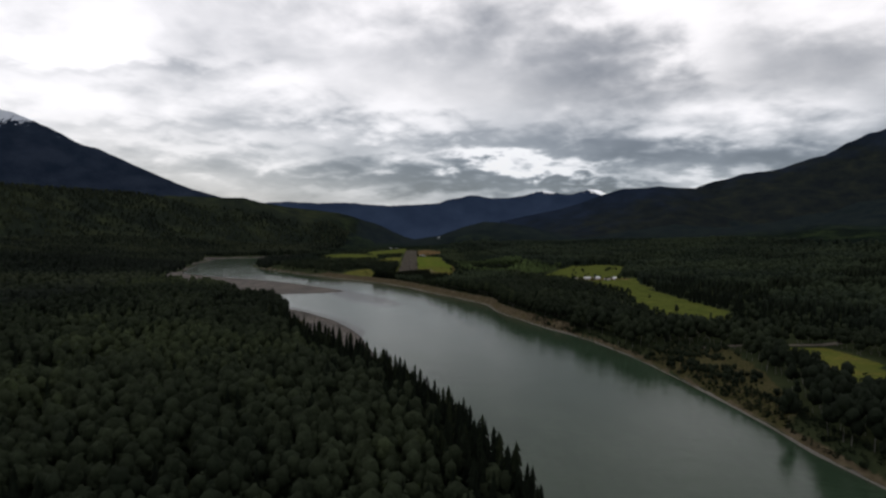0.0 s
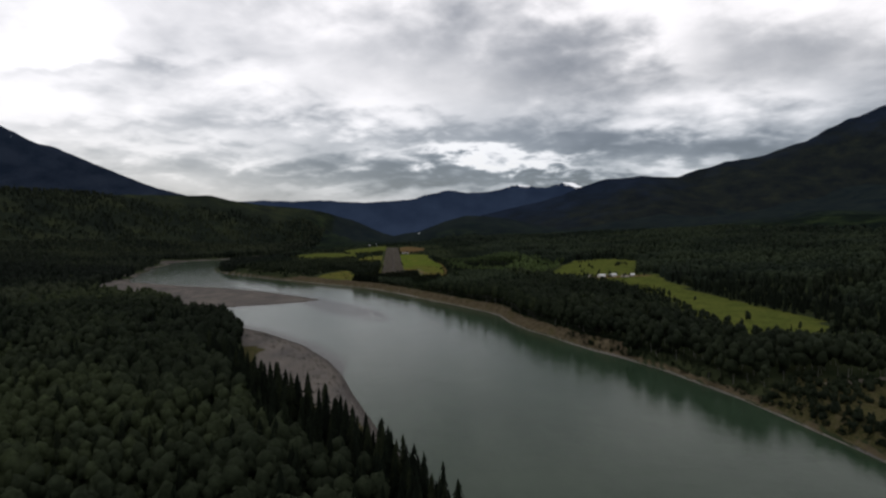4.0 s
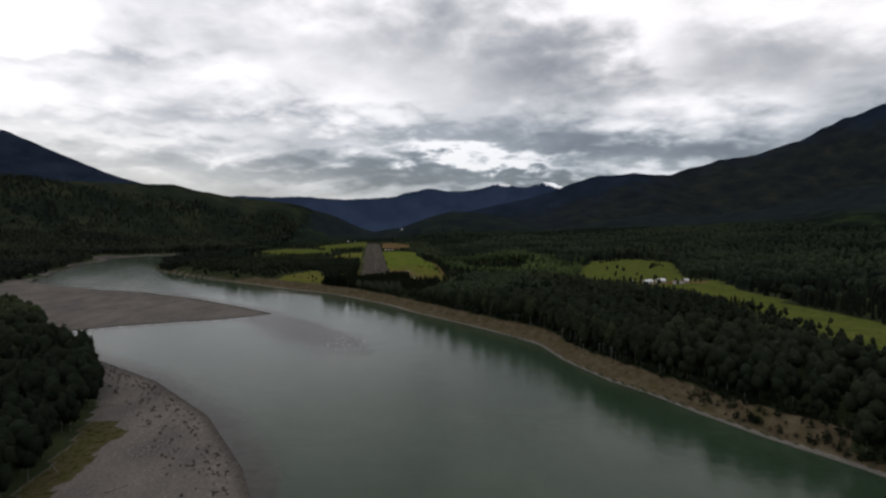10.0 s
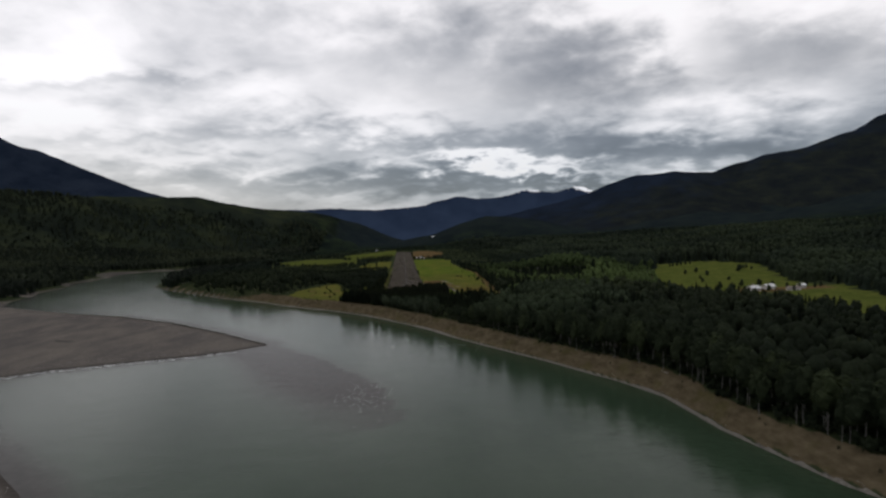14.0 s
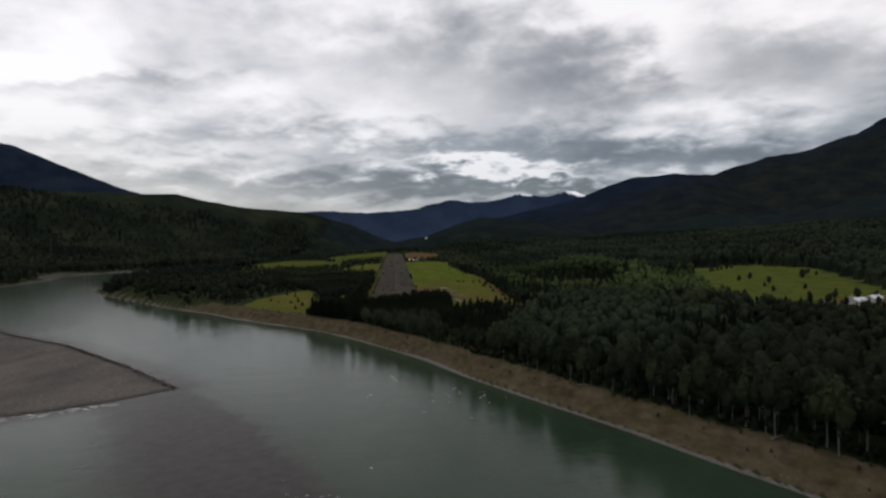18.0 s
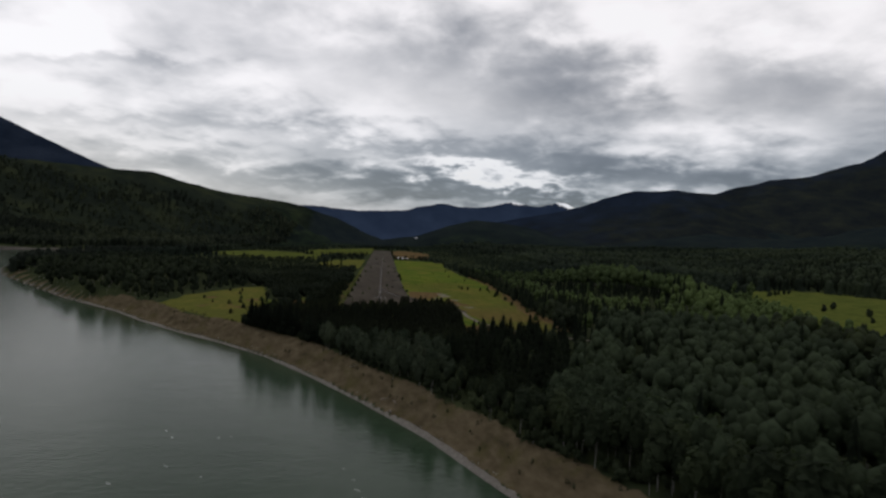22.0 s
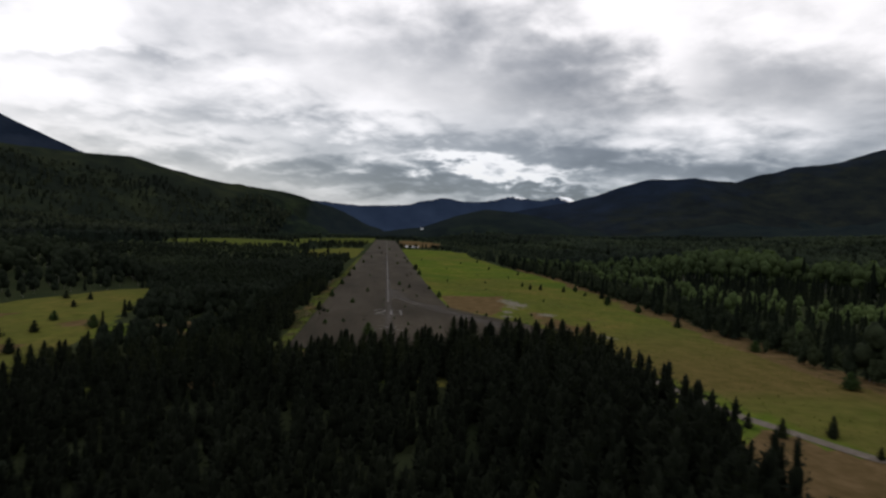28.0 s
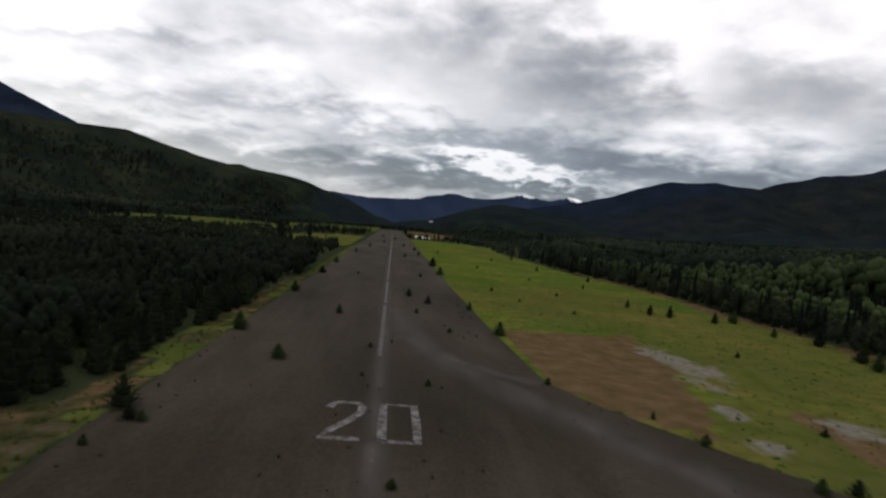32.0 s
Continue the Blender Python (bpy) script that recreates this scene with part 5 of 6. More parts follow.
wx, wy = spread(-125, 60, -1000, -640, 4.6, 26)
w_in = single_zone(wx, wy) & inside(WOODS_L, wx, wy)
x, y = np.r_[bx[bm_in], x[m], wx[w_in]], np.r_[by[bm_in], y[m], wy[w_in]]
m = np.full(len(x), True)
x, y = x[m], y[m]
blk, clump = inside(BLOCK, x, y), inside(CLUMP, x, y)
west = inside(WOODS_L, x, y)
row = ~blk & ~clump & ~west
con, h = stand(x, y)
rr = np.random.RandomState(7)
h = h * rr.uniform(0.72, 1.2, len(h))
thin = rr.rand(len(x))
spruces = [tree_thing("spruce", t, M_PINE_ONE, M_BARK, "young dark green spruce in a dense stand", "spruce", "spruces before the runway") for t in R1]
cottons = [tree_thing("cottonwood", t, M_LEAF_ONE, M_PALE, "grey-green cottonwood with pale trunk on the bluff", "cottonwood", "cottonwoods on the bluff") for t in D1]
lows = [tree_thing("willow", crown(6, 120, s, 0.1, 0.28, 0.045, 0.6, 4), M_WILLOW_ONE, M_PALE, "bushy grey-green willow above the river bluff", "willow", "willows on the bluff") for s in (21, 22)]
k = np.where(blk)[0][-320:]
set_out(spruces, list(zip(x[k], y[k])), h[k] * 1.1, 1)
k = np.where(clump & (thin < 0.42))[0][:300]
set_out(lows, list(zip(x[k], y[k])), h[k], 2)
k = np.where(row & (thin < 0.42))[0][:320]
set_out(cottons, list(zip(x[k], y[k])), h[k], 3)
k = np.where(west)[0][:300]
talls = [tree_thing("bank_spruce", spruce(10, 8, s, True, 0.2), M_CONIFER_ONE, M_BARK, "tall dark spruce at the edge of a gravel bar", "spruce", "spruces on the west bank") for s in (41, 42, 43)]
set_out(talls, list(zip(x[k], y[k])), np.clip(h[k] * 1.22, 10, 27), 4)
px, py = spread(-36, -22, -60, 76, 2.9, 27)
m = inside(PINES, px, py) & single_zone(px, py)
px, py = px[m], py[m]
youngs = [tree_thing("young_pine", pine(110, s, 4, 0.065, 0.36), M_PINE_ONE, M_BARK, "bushy young pine in a row beside the runway", "pine", "young pines beside the runway") for s in (61, 62, 63)]
set_out(youngs, list(zip(px, py)), stand(px, py)[1] * rr.uniform(0.6, 1.1, len(px)), 9)
sx, sy = spread(30, 66, -135, -90, 7.5, 19)
m = inside(CLEARING, sx, sy) & (sx + 0.35 * (sy + 110) > 52)
saplings = [tree_thing("sapling", pine(80, s, 3, 0.075, 0.3), M_PINE_ONE, M_BARK, "sparse young spruce on bare brown ground", "spruce", "saplings in the clearing") for s in (44, 45)]
set_out(saplings, list(zip(sx[m], sy[m])), rr.uniform(1.4, 3.4, m.sum()), 5)
for ob in spruces + cottons + lows + talls + saplings + youngs:
    remove_model(ob)

# self-sown bushes and little pines on the runway and along its edges
RUNWAY_BUSHES = [(-11.7, 24.9, 2.2), (-20.1, 40.3, 2.6), (-20.6, 4.6, 2.8), (-17.7, 1.3, 1.2), (-19.5, -3.9, 1.0), (-1.1, 35.2, 0.9), (-7.8, 61.6, 2.2), (9.7, 85, 2.2),
                 (6.6, 69.5, 1.4), (5.7, 95.1, 2.4), (11.4, 51, 1.1), (5.9, 17.6, 0.9), (-1.4, 19.7, 0.7), (1.8, 39, 0.6), (2, -7.9, 0.9), (20.2, 53, 2.4), (20.5, 22, 0.9),
                 (18.4, 79.9, 1.8), (18.5, 204, 4.2), (18.6, 164.5, 3.2), (15.6, 282, 3.0), (7.6, 254, 2.4), (-5.4, 415, 2.6), (-19.5, 134, 3.0), (-19.5, 178, 3.2), (-19.9, 87, 3.0),
                 (-4.7, -33.9, 3.0), (5.6, -17.8, 1.1), (4.7, -30.1, 1.2), (13.9, -21.5, 1.0), (-11.8, -16.3, 1.4), (-16.3, -20, 1.6), (-18.8, 1.6, 1.6), (41, -18.1, 1.2), (35, -4.4, 1.2),
                 (6.6, -35.3, 1.0), (-13, 330, 2.6), (9, 380, 2.4), (-17, 255, 2.6), (-9, 140, 1.4), (11, 150, 1.6), (15, 330, 2.8), (3, 520, 3), (-9, 560, 3)]
FIELD_BUSHES = [(50.8, 126.3, 1.2), (68.3, 100.5, 2.2), (73.1, 99.4, 2.4), (83.3, 96, 2.2), (90, 99, 2.6), (88.2, 79.8, 1.6), (93, 72, 3.0), (89.5, 56.1, 3.2), (86.6, 49, 2.4), (30.6, 4.5, 1.1),
                (28.9, 11.8, 0.8), (46.4, 9.9, 0.9), (38, -4.4, 1.4), (67.3, 112.9, 1.8), (61.1, 49.6, 0.8), (83.7, 195.7, 1.8), (72.7, 240.1, 2), (31, 125.7, 1.2), (91, 30, 3), (88, -5, 3.2), (90, -40, 3),
                (86, -75, 3.4), (70, 160, 1.2), (60, 300, 1.6), (78, 330, 2.4), (40, 220, 1.2), (30, 330, 1.5), (55, 180, 1.0), (45, 90, 0.9), (35, 105, 0.8),
                (-81.6, -31.7, 3), (-84.2, -18.6, 2.6), (-87, -36.2, 2.6), (-91.8, 16, 2.4), (-72, -4, 3), (-75.3, -51.6, 3.4), (-90, 2.5, 2.2), (-70, -28.7, 3.2), (-78, -68, 3), (-98, -30, 2.2), (-108, -12, 2.4), (-100, 18, 2.6)]
bushes = [tree_thing("bush", pine(90, s, 2, 0.13, 0.36), M_BUSH, M_BARK, "small green bush growing through cracked asphalt", "bush", "bushes on the airfield") for s in (31, 32)]
pines = [tree_thing("seedling", pine(70, s, 3, 0.08, 0.3), M_PINE_ONE, M_BARK, "little dark self-sown conifer beside the runway", "conifer", "conifers on the airfield") for s in (33, 34)]
r = random.Random(5)
for x, y, h in RUNWAY_BUSHES + FIELD_BUSHES:
    conifer = h > 1.3 and r.random() < (0.35 if -20 < x < 18 else 0.75) and (y > -25 or x < -30)
    h *= 0.8 if -20 < x < 18 and y > -25 else 1.0
    w = h * (1.7 if conifer else 1.3) * r.uniform(0.85, 1.2)
    h *= 1.35 if x > 60 and y > 40 else 1.0
    z = 0.1 if inside(RUNWAY, np.array([x]), np.array([y]))[0] else float(land(np.array([x]), np.array([y]))[0])
    made = copy_thing(r.choice(pines if conifer else bushes), Matrix.Identity(4))
    made.matrix_basis = Matrix.LocRotScale((x, y, z), Euler((0, 0, r.uniform(0, 6.28))), (w, w, h))
for ob in bushes + pines:
    remove_model(ob)


# painted markings on the runway
def stripes(name, lines, width, material, label, z=0.128):
    """Painted strokes, each a line of corners, as thin raised bands."""
    V, F = [], []
    for line in lines:
        p = np.array(line, float)
        d = np.gradient(p, axis=0)
        n = np.stack([-d[:, 1], d[:, 0]], 1) / np.linalg.norm(d, axis=1)[:, None] * width / 2
        k = len(V)
        for a, b in zip(p, n):
            V += [(*(a + b), z), (*(a - b), z), (*(a + b), z - 0.02), (*(a - b), z - 0.02)]
        for i in range(len(p) - 1):
            o = k + 4 * i
            F += [(o, o + 1, o + 5, o + 4), (o + 1, o + 3, o + 7, o + 5), (o + 2, o, o + 4, o + 6)]
    return tagged(part(name, V, F, material), label, "marking")


stripes("numeral", [[(-3.7, 8.0), (-3.4, 9.2), (-2.6, 9.7), (-1.3, 9.7), (-0.75, 8.9), (-0.8, 7.2), (-1.6, 5.0), (-3.2, 2.0), (-3.75, 0.45), (-0.6, 0.4)]], 0.78, M_PAINT, "faded white painted figure 2 on asphalt")
stripes("numeral", [[(1.2, 0.3), (1.15, 5), (1.2, 9.9), (4.1, 9.9), (4.15, 5), (4.1, 0.3), (1.2, 0.3)]], 0.78, M_PAINT, "faded white painted figure 0 on asphalt")
stripes("closed_cross", [[(-4.2, -27.5), (0.4, -23), (4.2, -18.6)], [(4.6, -28.2), (0.4, -23), (-2.8, -19.4)]], 0.24, M_PAINT, "thin white painted cross on asphalt")
for y0 in range(30, 1000, 50):
    stripes("centre_line", [[(0.3, y0), (0.35, y0 + 22), (0.3, y0 + 46)]], 0.55, M_DASH, "faded pale centre line dash on asphalt")["group"] = "centre line dashes"


def worn_track(name, line, width, label, z):
    """A rubbed track on the asphalt, fading to both sides."""
    p = np.array(line, float)
    c = np.r_[0, np.cumsum(np.linalg.norm(np.diff(p, axis=0), axis=1))]
    q = np.linspace(0, c[-1], 60)
    p = np.stack([np.interp(q, c, p[:, 0]), np.interp(q, c, p[:, 1])], 1)
    for _ in range(6):
        p[1:-1] = (p[:-2] + 2 * p[1:-1] + p[2:]) / 4
    d = np.gradient(p, axis=0)
    n = np.stack([-d[:, 1], d[:, 0]], 1) / np.linalg.norm(d, axis=1)[:, None]
    ks = np.array([-0.5, -0.25, 0, 0.25, 0.5])
    V = (p[:, None] + n[:, None] * ks[None, :, None] * width).reshape(-1, 2)
    V = np.column_stack([V, np.full(len(V), z)])
    F = np.array([(5 * i + j, 5 * i + j + 1, 5 * i + j + 6, 5 * i + j + 5) for i in range(len(p) - 1) for j in range(4)])
    worn = np.tile([0.0, 0.5, 0.9, 0.5, 0.0], len(p))
    return tagged(new(name, mesh_from(name, V, F, [M_WORN], worn=worn)), label, "marking")


worn_track("tyre_path", [(0.5, -45), (0.6, 5), (0.7, 63), (0.2, 123), (-0.5, 420)], 3.2, "pale worn track down the runway", 0.124)
worn_track("taxi_path", [(2, 75), (4.3, 48), (9, 30), (18, 12), (28, -6), (36, -22), (44, -38)], 8.5, "pale worn track turning off the runway", 0.1235)
worn_track("turning_path", [(3, 45), (8, 34), (14, 26), (19.5, 22)], 4.5, "faint worn arc towards the runway's edge", 0.1238)


def ribbon(name, line, width, material, label, category, lift=0.06, kind="structure"):
    """A track laid on the ground."""
    p = np.array(line, float)
    t = np.linspace(0, 1, len(p))
    q = np.linspace(0, 1, 24)
    p = np.stack([np.interp(q, t, p[:, 0]), np.interp(q, t, p[:, 1])], 1)
    d = np.gradient(p, axis=0)
    n = np.stack([-d[:, 1], d[:, 0]], 1) / np.linalg.norm(d, axis=1)[:, None]
    ks = np.linspace(-0.5, 0.5, 5)
    V = [(*(a + b * k * width), 0) for a, b in zip(p, n) for k in ks]
    z = land(np.array([v[0] for v in V]), np.array([v[1] for v in V])) + lift
    V = [(v[0], v[1], float(h)) for v, h in zip(V, z)]
    F = [(5 * i + j, 5 * i + j + 1, 5 * i + j + 6, 5 * i + j + 5) for i in range(len(p) - 1) for j in range(4)]
    return tagged(part(name, V, F, material), label, category, kind=kind)


ribbon("track_south", [(49, -48), (49, -70), (52, -90), (60, -108), (78, -124), (110, -140)], 2.4, M_DIRT, "pale gravel track beside the meadow", "track")
ribbon("road_east", [(230, -742), (297, -741), (338, -740), (420, -700)], 6, M_DIRT, "pale gravel road past a hay field", "road", 0.3)
ribbon("road_farm", [(262, -690), (283, -655), (300, -640)], 4, M_DIRT, "pale gravel farm road", "road", 0.2)


def shore(name, line, material, label):
    """A narrow shingle beach between the water and the bluff, as a strip that follows the bank."""
    p = np.array(line, float)
    c = np.r_[0, np.cumsum(np.linalg.norm(np.diff(p, axis=0), axis=1))]
    q = np.arange(0, c[-1], 2.5)
    p = np.stack([np.interp(q, c, p[:, 0]), np.interp(q, c, p[:, 1])], 1)
    d = np.gradient(p, axis=0)
    d = (d + np.roll(d, 1, 0) + np.roll(d, -1, 0))[1:-1]
    p, q = p[1:-1], q[1:-1]
    n = np.stack([d[:, 1], -d[:, 0]], 1) / np.linalg.norm(d, axis=1)[:, None]
    wide = 1.7 + 2.0 * fbm(q, q * 0, 14, 3, 66) + 1.6 * fbm(q, q * 0, 70, 2, 67)
    offs = np.stack([np.full(len(q), -1.0), np.zeros(len(q)), 0.5 * wide, wide, wide + 0.6], 1)
    V = p[:, None] + n[:, None] * offs[..., None]
    z = WATER + 0.24 * offs + np.array([0.03, 0.06, 0.1, 0.08, -0.25])
    V = np.concatenate([V, z[..., None]], -1).reshape(-1, 3)
    F = np.array([(5 * i + j, 5 * i + j + 1, 5 * i + j + 6, 5 * i + j + 5) for i in range(len(p) - 1) for j in range(4)])
    return tagged(new(name, mesh_from(name, V, F[:, ::-1], [material], smooth_faces=True)), label, "beach", kind="structure")


shore("beach", BANK_R[1:36], simple("shingle", ((0.3, (0.075, 0.069, 0.06)), (0.55, (0.115, 0.106, 0.094)), (0.75, (0.17, 0.16, 0.145))), 0.9), "narrow grey shingle beach under a clay bluff")


def along(line, n, off, seed):
    """Spots beside a line of corners, off to its left by the given range."""
    r = np.random.RandomState(seed)
    p = np.array(line, float)
    seg = np.linalg.norm(np.diff(p, axis=0), axis=1)
    s = r.rand(n) * seg.sum()
    c = np.r_[0, np.cumsum(seg)]
    x, y = np.interp(s, c, p[:, 0]), np.interp(s, c, p[:, 1])
    i = np.clip(np.searchsorted(c, s) - 1, 0, len(seg) - 1)
    d = np.diff(p, axis=0)[i] / seg[i][:, None]
    o = r.uniform(*off, n)
    return np.stack([x - d[:, 1] * o, y + d[:, 0] * o], 1)


def patches(name, spots, material, label, category, z=None, seed=1):
    """Ragged flat patches lying on the ground."""
    r = np.random.RandomState(seed)
    V, F = [], []
    for x, y, a, b, turn in spots:
        n, k = 11, len(V)
        for j in range(n):
            q = 6.283 * j / n
            s = r.uniform(0.55, 1.2)
            u, v = a * s * np.cos(q), b * s * np.sin(q)
            V.append((x + u * np.cos(turn) - v * np.sin(turn), y + u * np.sin(turn) + v * np.cos(turn)))
        F.append(tuple(range(k, k + n)))
    h = np.full(len(V), z) if z is not None else land(np.array([v[0] for v in V]), np.array([v[1] for v in V])) + 0.05
    return tagged(part(name, [(v[0], v[1], float(q)) for v, q in zip(V, h)], F, material), label, category, kind="stuff")


r = np.random.RandomState(3)
spots = [(-22 + r.normal() * 6.5, -410 + r.normal() * 13, r.uniform(0.3, 1.1), r.uniform(0.08, 0.2), r.uniform(-0.5, 0.2)) for _ in range(110)]
spots += [(32 + r.normal() * 8, -296 + r.normal() * 12, r.uniform(0.3, 0.9), r.uniform(0.06, 0.16), r.uniform(-1.2, -0.6)) for _ in range(22)]
spots += [(-5 + r.normal() * 38, -265 + r.normal() * 48, r.uniform(0.3, 1.0), r.uniform(0.06, 0.16), r.uniform(-0.9, -0.4)) for _ in range(38)]
spots = [q for q in spots if inside(RIVER, np.array([q[0]]), np.array([q[1]]))[0]]
for x, y in along(BANK_L[16:21], 190, (0.2, 5.5), 44):
    spots.append((x, y, r.uniform(0.6, 2.2), r.uniform(0.15, 0.4), 0.3 + r.normal() * 0.35))
patches("riffle_foam", spots, M_FOAM, "white broken water over a gravel shoal", "white water", WATER + 0.03, 4)


patches("wet_hollow", [(-246, -237, 10, 4, -0.5)], M_POND, "dark wet hollow on a gravel bar", "hollow", None, 14)


# ---- farm and far buildings ----


def building(x, y, w, d, h, turn, roof, label, base=None, rise=0.32):
    z = float(land(np.array([x]), np.array([y]))[0]) if base is None else base
    root = tagged(new("farm_building"), label, "building", "farm buildings")
    root.matrix_basis = Matrix.Translation((x, y, z)) @ pose(0, 0, 0, 0, 0, turn)
    w, d, h = w * 0.66, d * 0.66, h * 0.72
    a, b, t = w / 2, d / 2, h + d * rise
    part("wall", [(-a, -b, -1), (a, -b, -1), (a, b, -1), (-a, b, -1), (-a, -b, h), (a, -b, h), (a, b, h), (-a, b, h), (-a, 0, t - 0.15), (a, 0, t - 0.15)],
         [(0, 1, 5, 4), (2, 3, 7, 6), (1, 2, 6, 9, 5), (3, 0, 4, 8, 7)], M_WALL, root)
    o, e = 0.5, rise * 0.5
    for s in (-1, 1):
        part("roof", [(-a - o, s * (b + o), h - e), (a + o, s * (b + o), h - e), (a + o, 0, t), (-a - o, 0, t), (-a - o, s * (b + o), h - e + 0.2), (a + o, s * (b + o), h - e + 0.2), (a + o, 0, t + 0.2), (-a - o, 0, t + 0.2)],
             [(0, 1, 2, 3), (4, 5, 6, 7), (0, 1, 5, 4), (1, 2, 6, 5), (3, 0, 4, 7)], roof, root)
    n = max(2, int(w // 4))
    for k in range(n):
        u = -a + w * (k + 0.5) / n
        tall = 2.1 if k == n // 2 else 1.2
        low = 0.0 if k == n // 2 else 0.95
        leaf = "door" if k == n // 2 else "window"
        size = 0.45, tall * 0.62
        frame_box = [(u + s * size[0], -b + o, low * 0.7 + q * size[1]) for o in (-0.08, 0.02) for s, q in ((-1, 0), (1, 0), (1, 1), (-1, 1))]
        win = part(leaf, frame_box, [(0, 1, 2, 3), (0, 4, 5, 1), (1, 5, 6, 2), (2, 6, 7, 3), (3, 7, 4, 0)], M_ROOF_BROWN, root)
        part("pane", [(x * 0.8 + u * 0.2, y - 0.03, low * 0.7 + size[1] * 0.1 + (z - low * 0.7) * 0.8) for x, y, z in frame_box], [(0, 1, 2, 3), (0, 4, 5, 1), (1, 5, 6, 2), (2, 6, 7, 3), (3, 7, 4, 0)], M_GLASS, win, "dark glass pane")
    return root


building(304, -141, 7, 6, 3, 40, M_ROOF_BROWN, "small white farm shed with weathered roof")
building(321, -148, 16, 9, 4, 15, M_ROOF, "white farm house with bright metal roof")
building(343, -136, 19, 9, 3.5, 24, M_ROOF, "white barn with pale metal roof")
building(357, -152, 17, 7, 3, -20, M_ROOF_BROWN, "long farm shed with weathered brown roof")
building(374, -138, 10, 7, 3.4, 5, M_ROOF, "white farm shed with bright metal roof at a field")
building(333, -128, 8, 6, 3, 60, M_ROOF_BROWN, "low farm shed with brown roof beside a barn")
building(35, 648, 26, 6, 1.6, -18, M_ROOF, "long low pale-roofed shed at a bare field")
building(-100, 1500, 22, 10, 5, 10, M_ROOF, "white-roofed building among far trees", None)
building(-68, 1505, 14, 10, 5, -8, M_ROOF, "white-roofed house among far trees", None)
building(150, 2350, 16, 10, 5, 0, M_ROOF, "bright-roofed building far up the valley", None)


# shade trees about the farm
yard = [tree_thing("shade_tree", crown(6, 110, s, 0.06, 0.32, 0.045, 0.5, 4, 0.012), M_LEAF_ONE, M_BARK, "round green shade tree beside farm buildings", "tree", "trees about the farm") for s in (51, 52)]
rs = np.random.RandomState(15)
at = np.array([(298, -150), (311, -150), (314, -128), (330, -156), (336, -148), (352, -128), (352, -160), (366, -147), (367, -128), (382, -146), (384, -131), (392, -140), (300, -128), (326, -120), (345, -118), (318, -60), (352, -52), (336, -20), (330, -330), (322, -430), (300, -560), (318, -600), (432, 62), (441, 70), (450, 78), (424, 52), (446, 60), (416, 40), (392, 168), (402, 176), (413, 186), (384, 160), (422, 190), (432, 196), (360, 10), (372, 60), (348, 40)], float)
set_out(yard, at, rs.uniform(5, 10, len(at)), 8)
for ob in yard:
    remove_model(ob)


# ---- river margins: stones, drift logs and brush ----
def stones(name, at, sizes, label, seed):
    r = np.random.RandomState(seed)
    ico = np.array([(0, 0, 1), (0.9, 0, 0.3), (0.3, 0.85, 0.3), (-0.7, 0.5, 0.3), (-0.7, -0.5, 0.3), (0.3, -0.85, 0.3), (0, 0, -0.6)])
    f = np.array([(0, 1, 2), (0, 2, 3), (0, 3, 4), (0, 4, 5), (0, 5, 1), (6, 2, 1), (6, 3, 2), (6, 4, 3), (6, 5, 4), (6, 1, 5)])
    n = len(at)
    z = land(at[:, 0], at[:, 1])
    a = r.uniform(0, 6.28, n)
    P = ico[None] * r.uniform(0.6, 1.3, (n, 7, 1)) * (sizes[:, None, None] * np.array([1, 0.75, 0.55]))
    X = P[..., 0] * np.cos(a)[:, None] - P[..., 1] * np.sin(a)[:, None] + at[:, 0, None]
    Y = P[..., 0] * np.sin(a)[:, None] + P[..., 1] * np.cos(a)[:, None] + at[:, 1, None]
    V = np.stack([X, Y, P[..., 2] + z[:, None]], -1).reshape(-1, 3)
    F = (f[None] + (np.arange(n) * 7)[:, None, None]).reshape(-1, 3)
    return tagged(new(name, mesh_from(name, V, F, [M_STONE])), label, "stones", kind="stuff")


at = along(BANK_R[8:30], 2600, (-3.2, 0.5), 41)
stones("beach_stones", at, np.random.RandomState(1).uniform(0.1, 0.34, len(at)), "grey stones along the foot of the bluff", 2)
at = along(BANK_L[22:31], 2600, (-34, -1), 42)
at = at[~inside(RIVER, at[:, 0], at[:, 1])]
stones("bar_stones", at, np.random.RandomState(2).uniform(0.12, 0.45, len(at)), "grey cobbles strewn over a gravel bar", 3)
at = along(BANK_L[10:22], 1800, (-26, 0), 43)
at = at[~inside(RIVER, at[:, 0], at[:, 1])]
stones("shoal_stones", at, np.random.RandomState(3).uniform(0.12, 0.4, len(at)), "grey cobbles along a low gravel bar", 4)


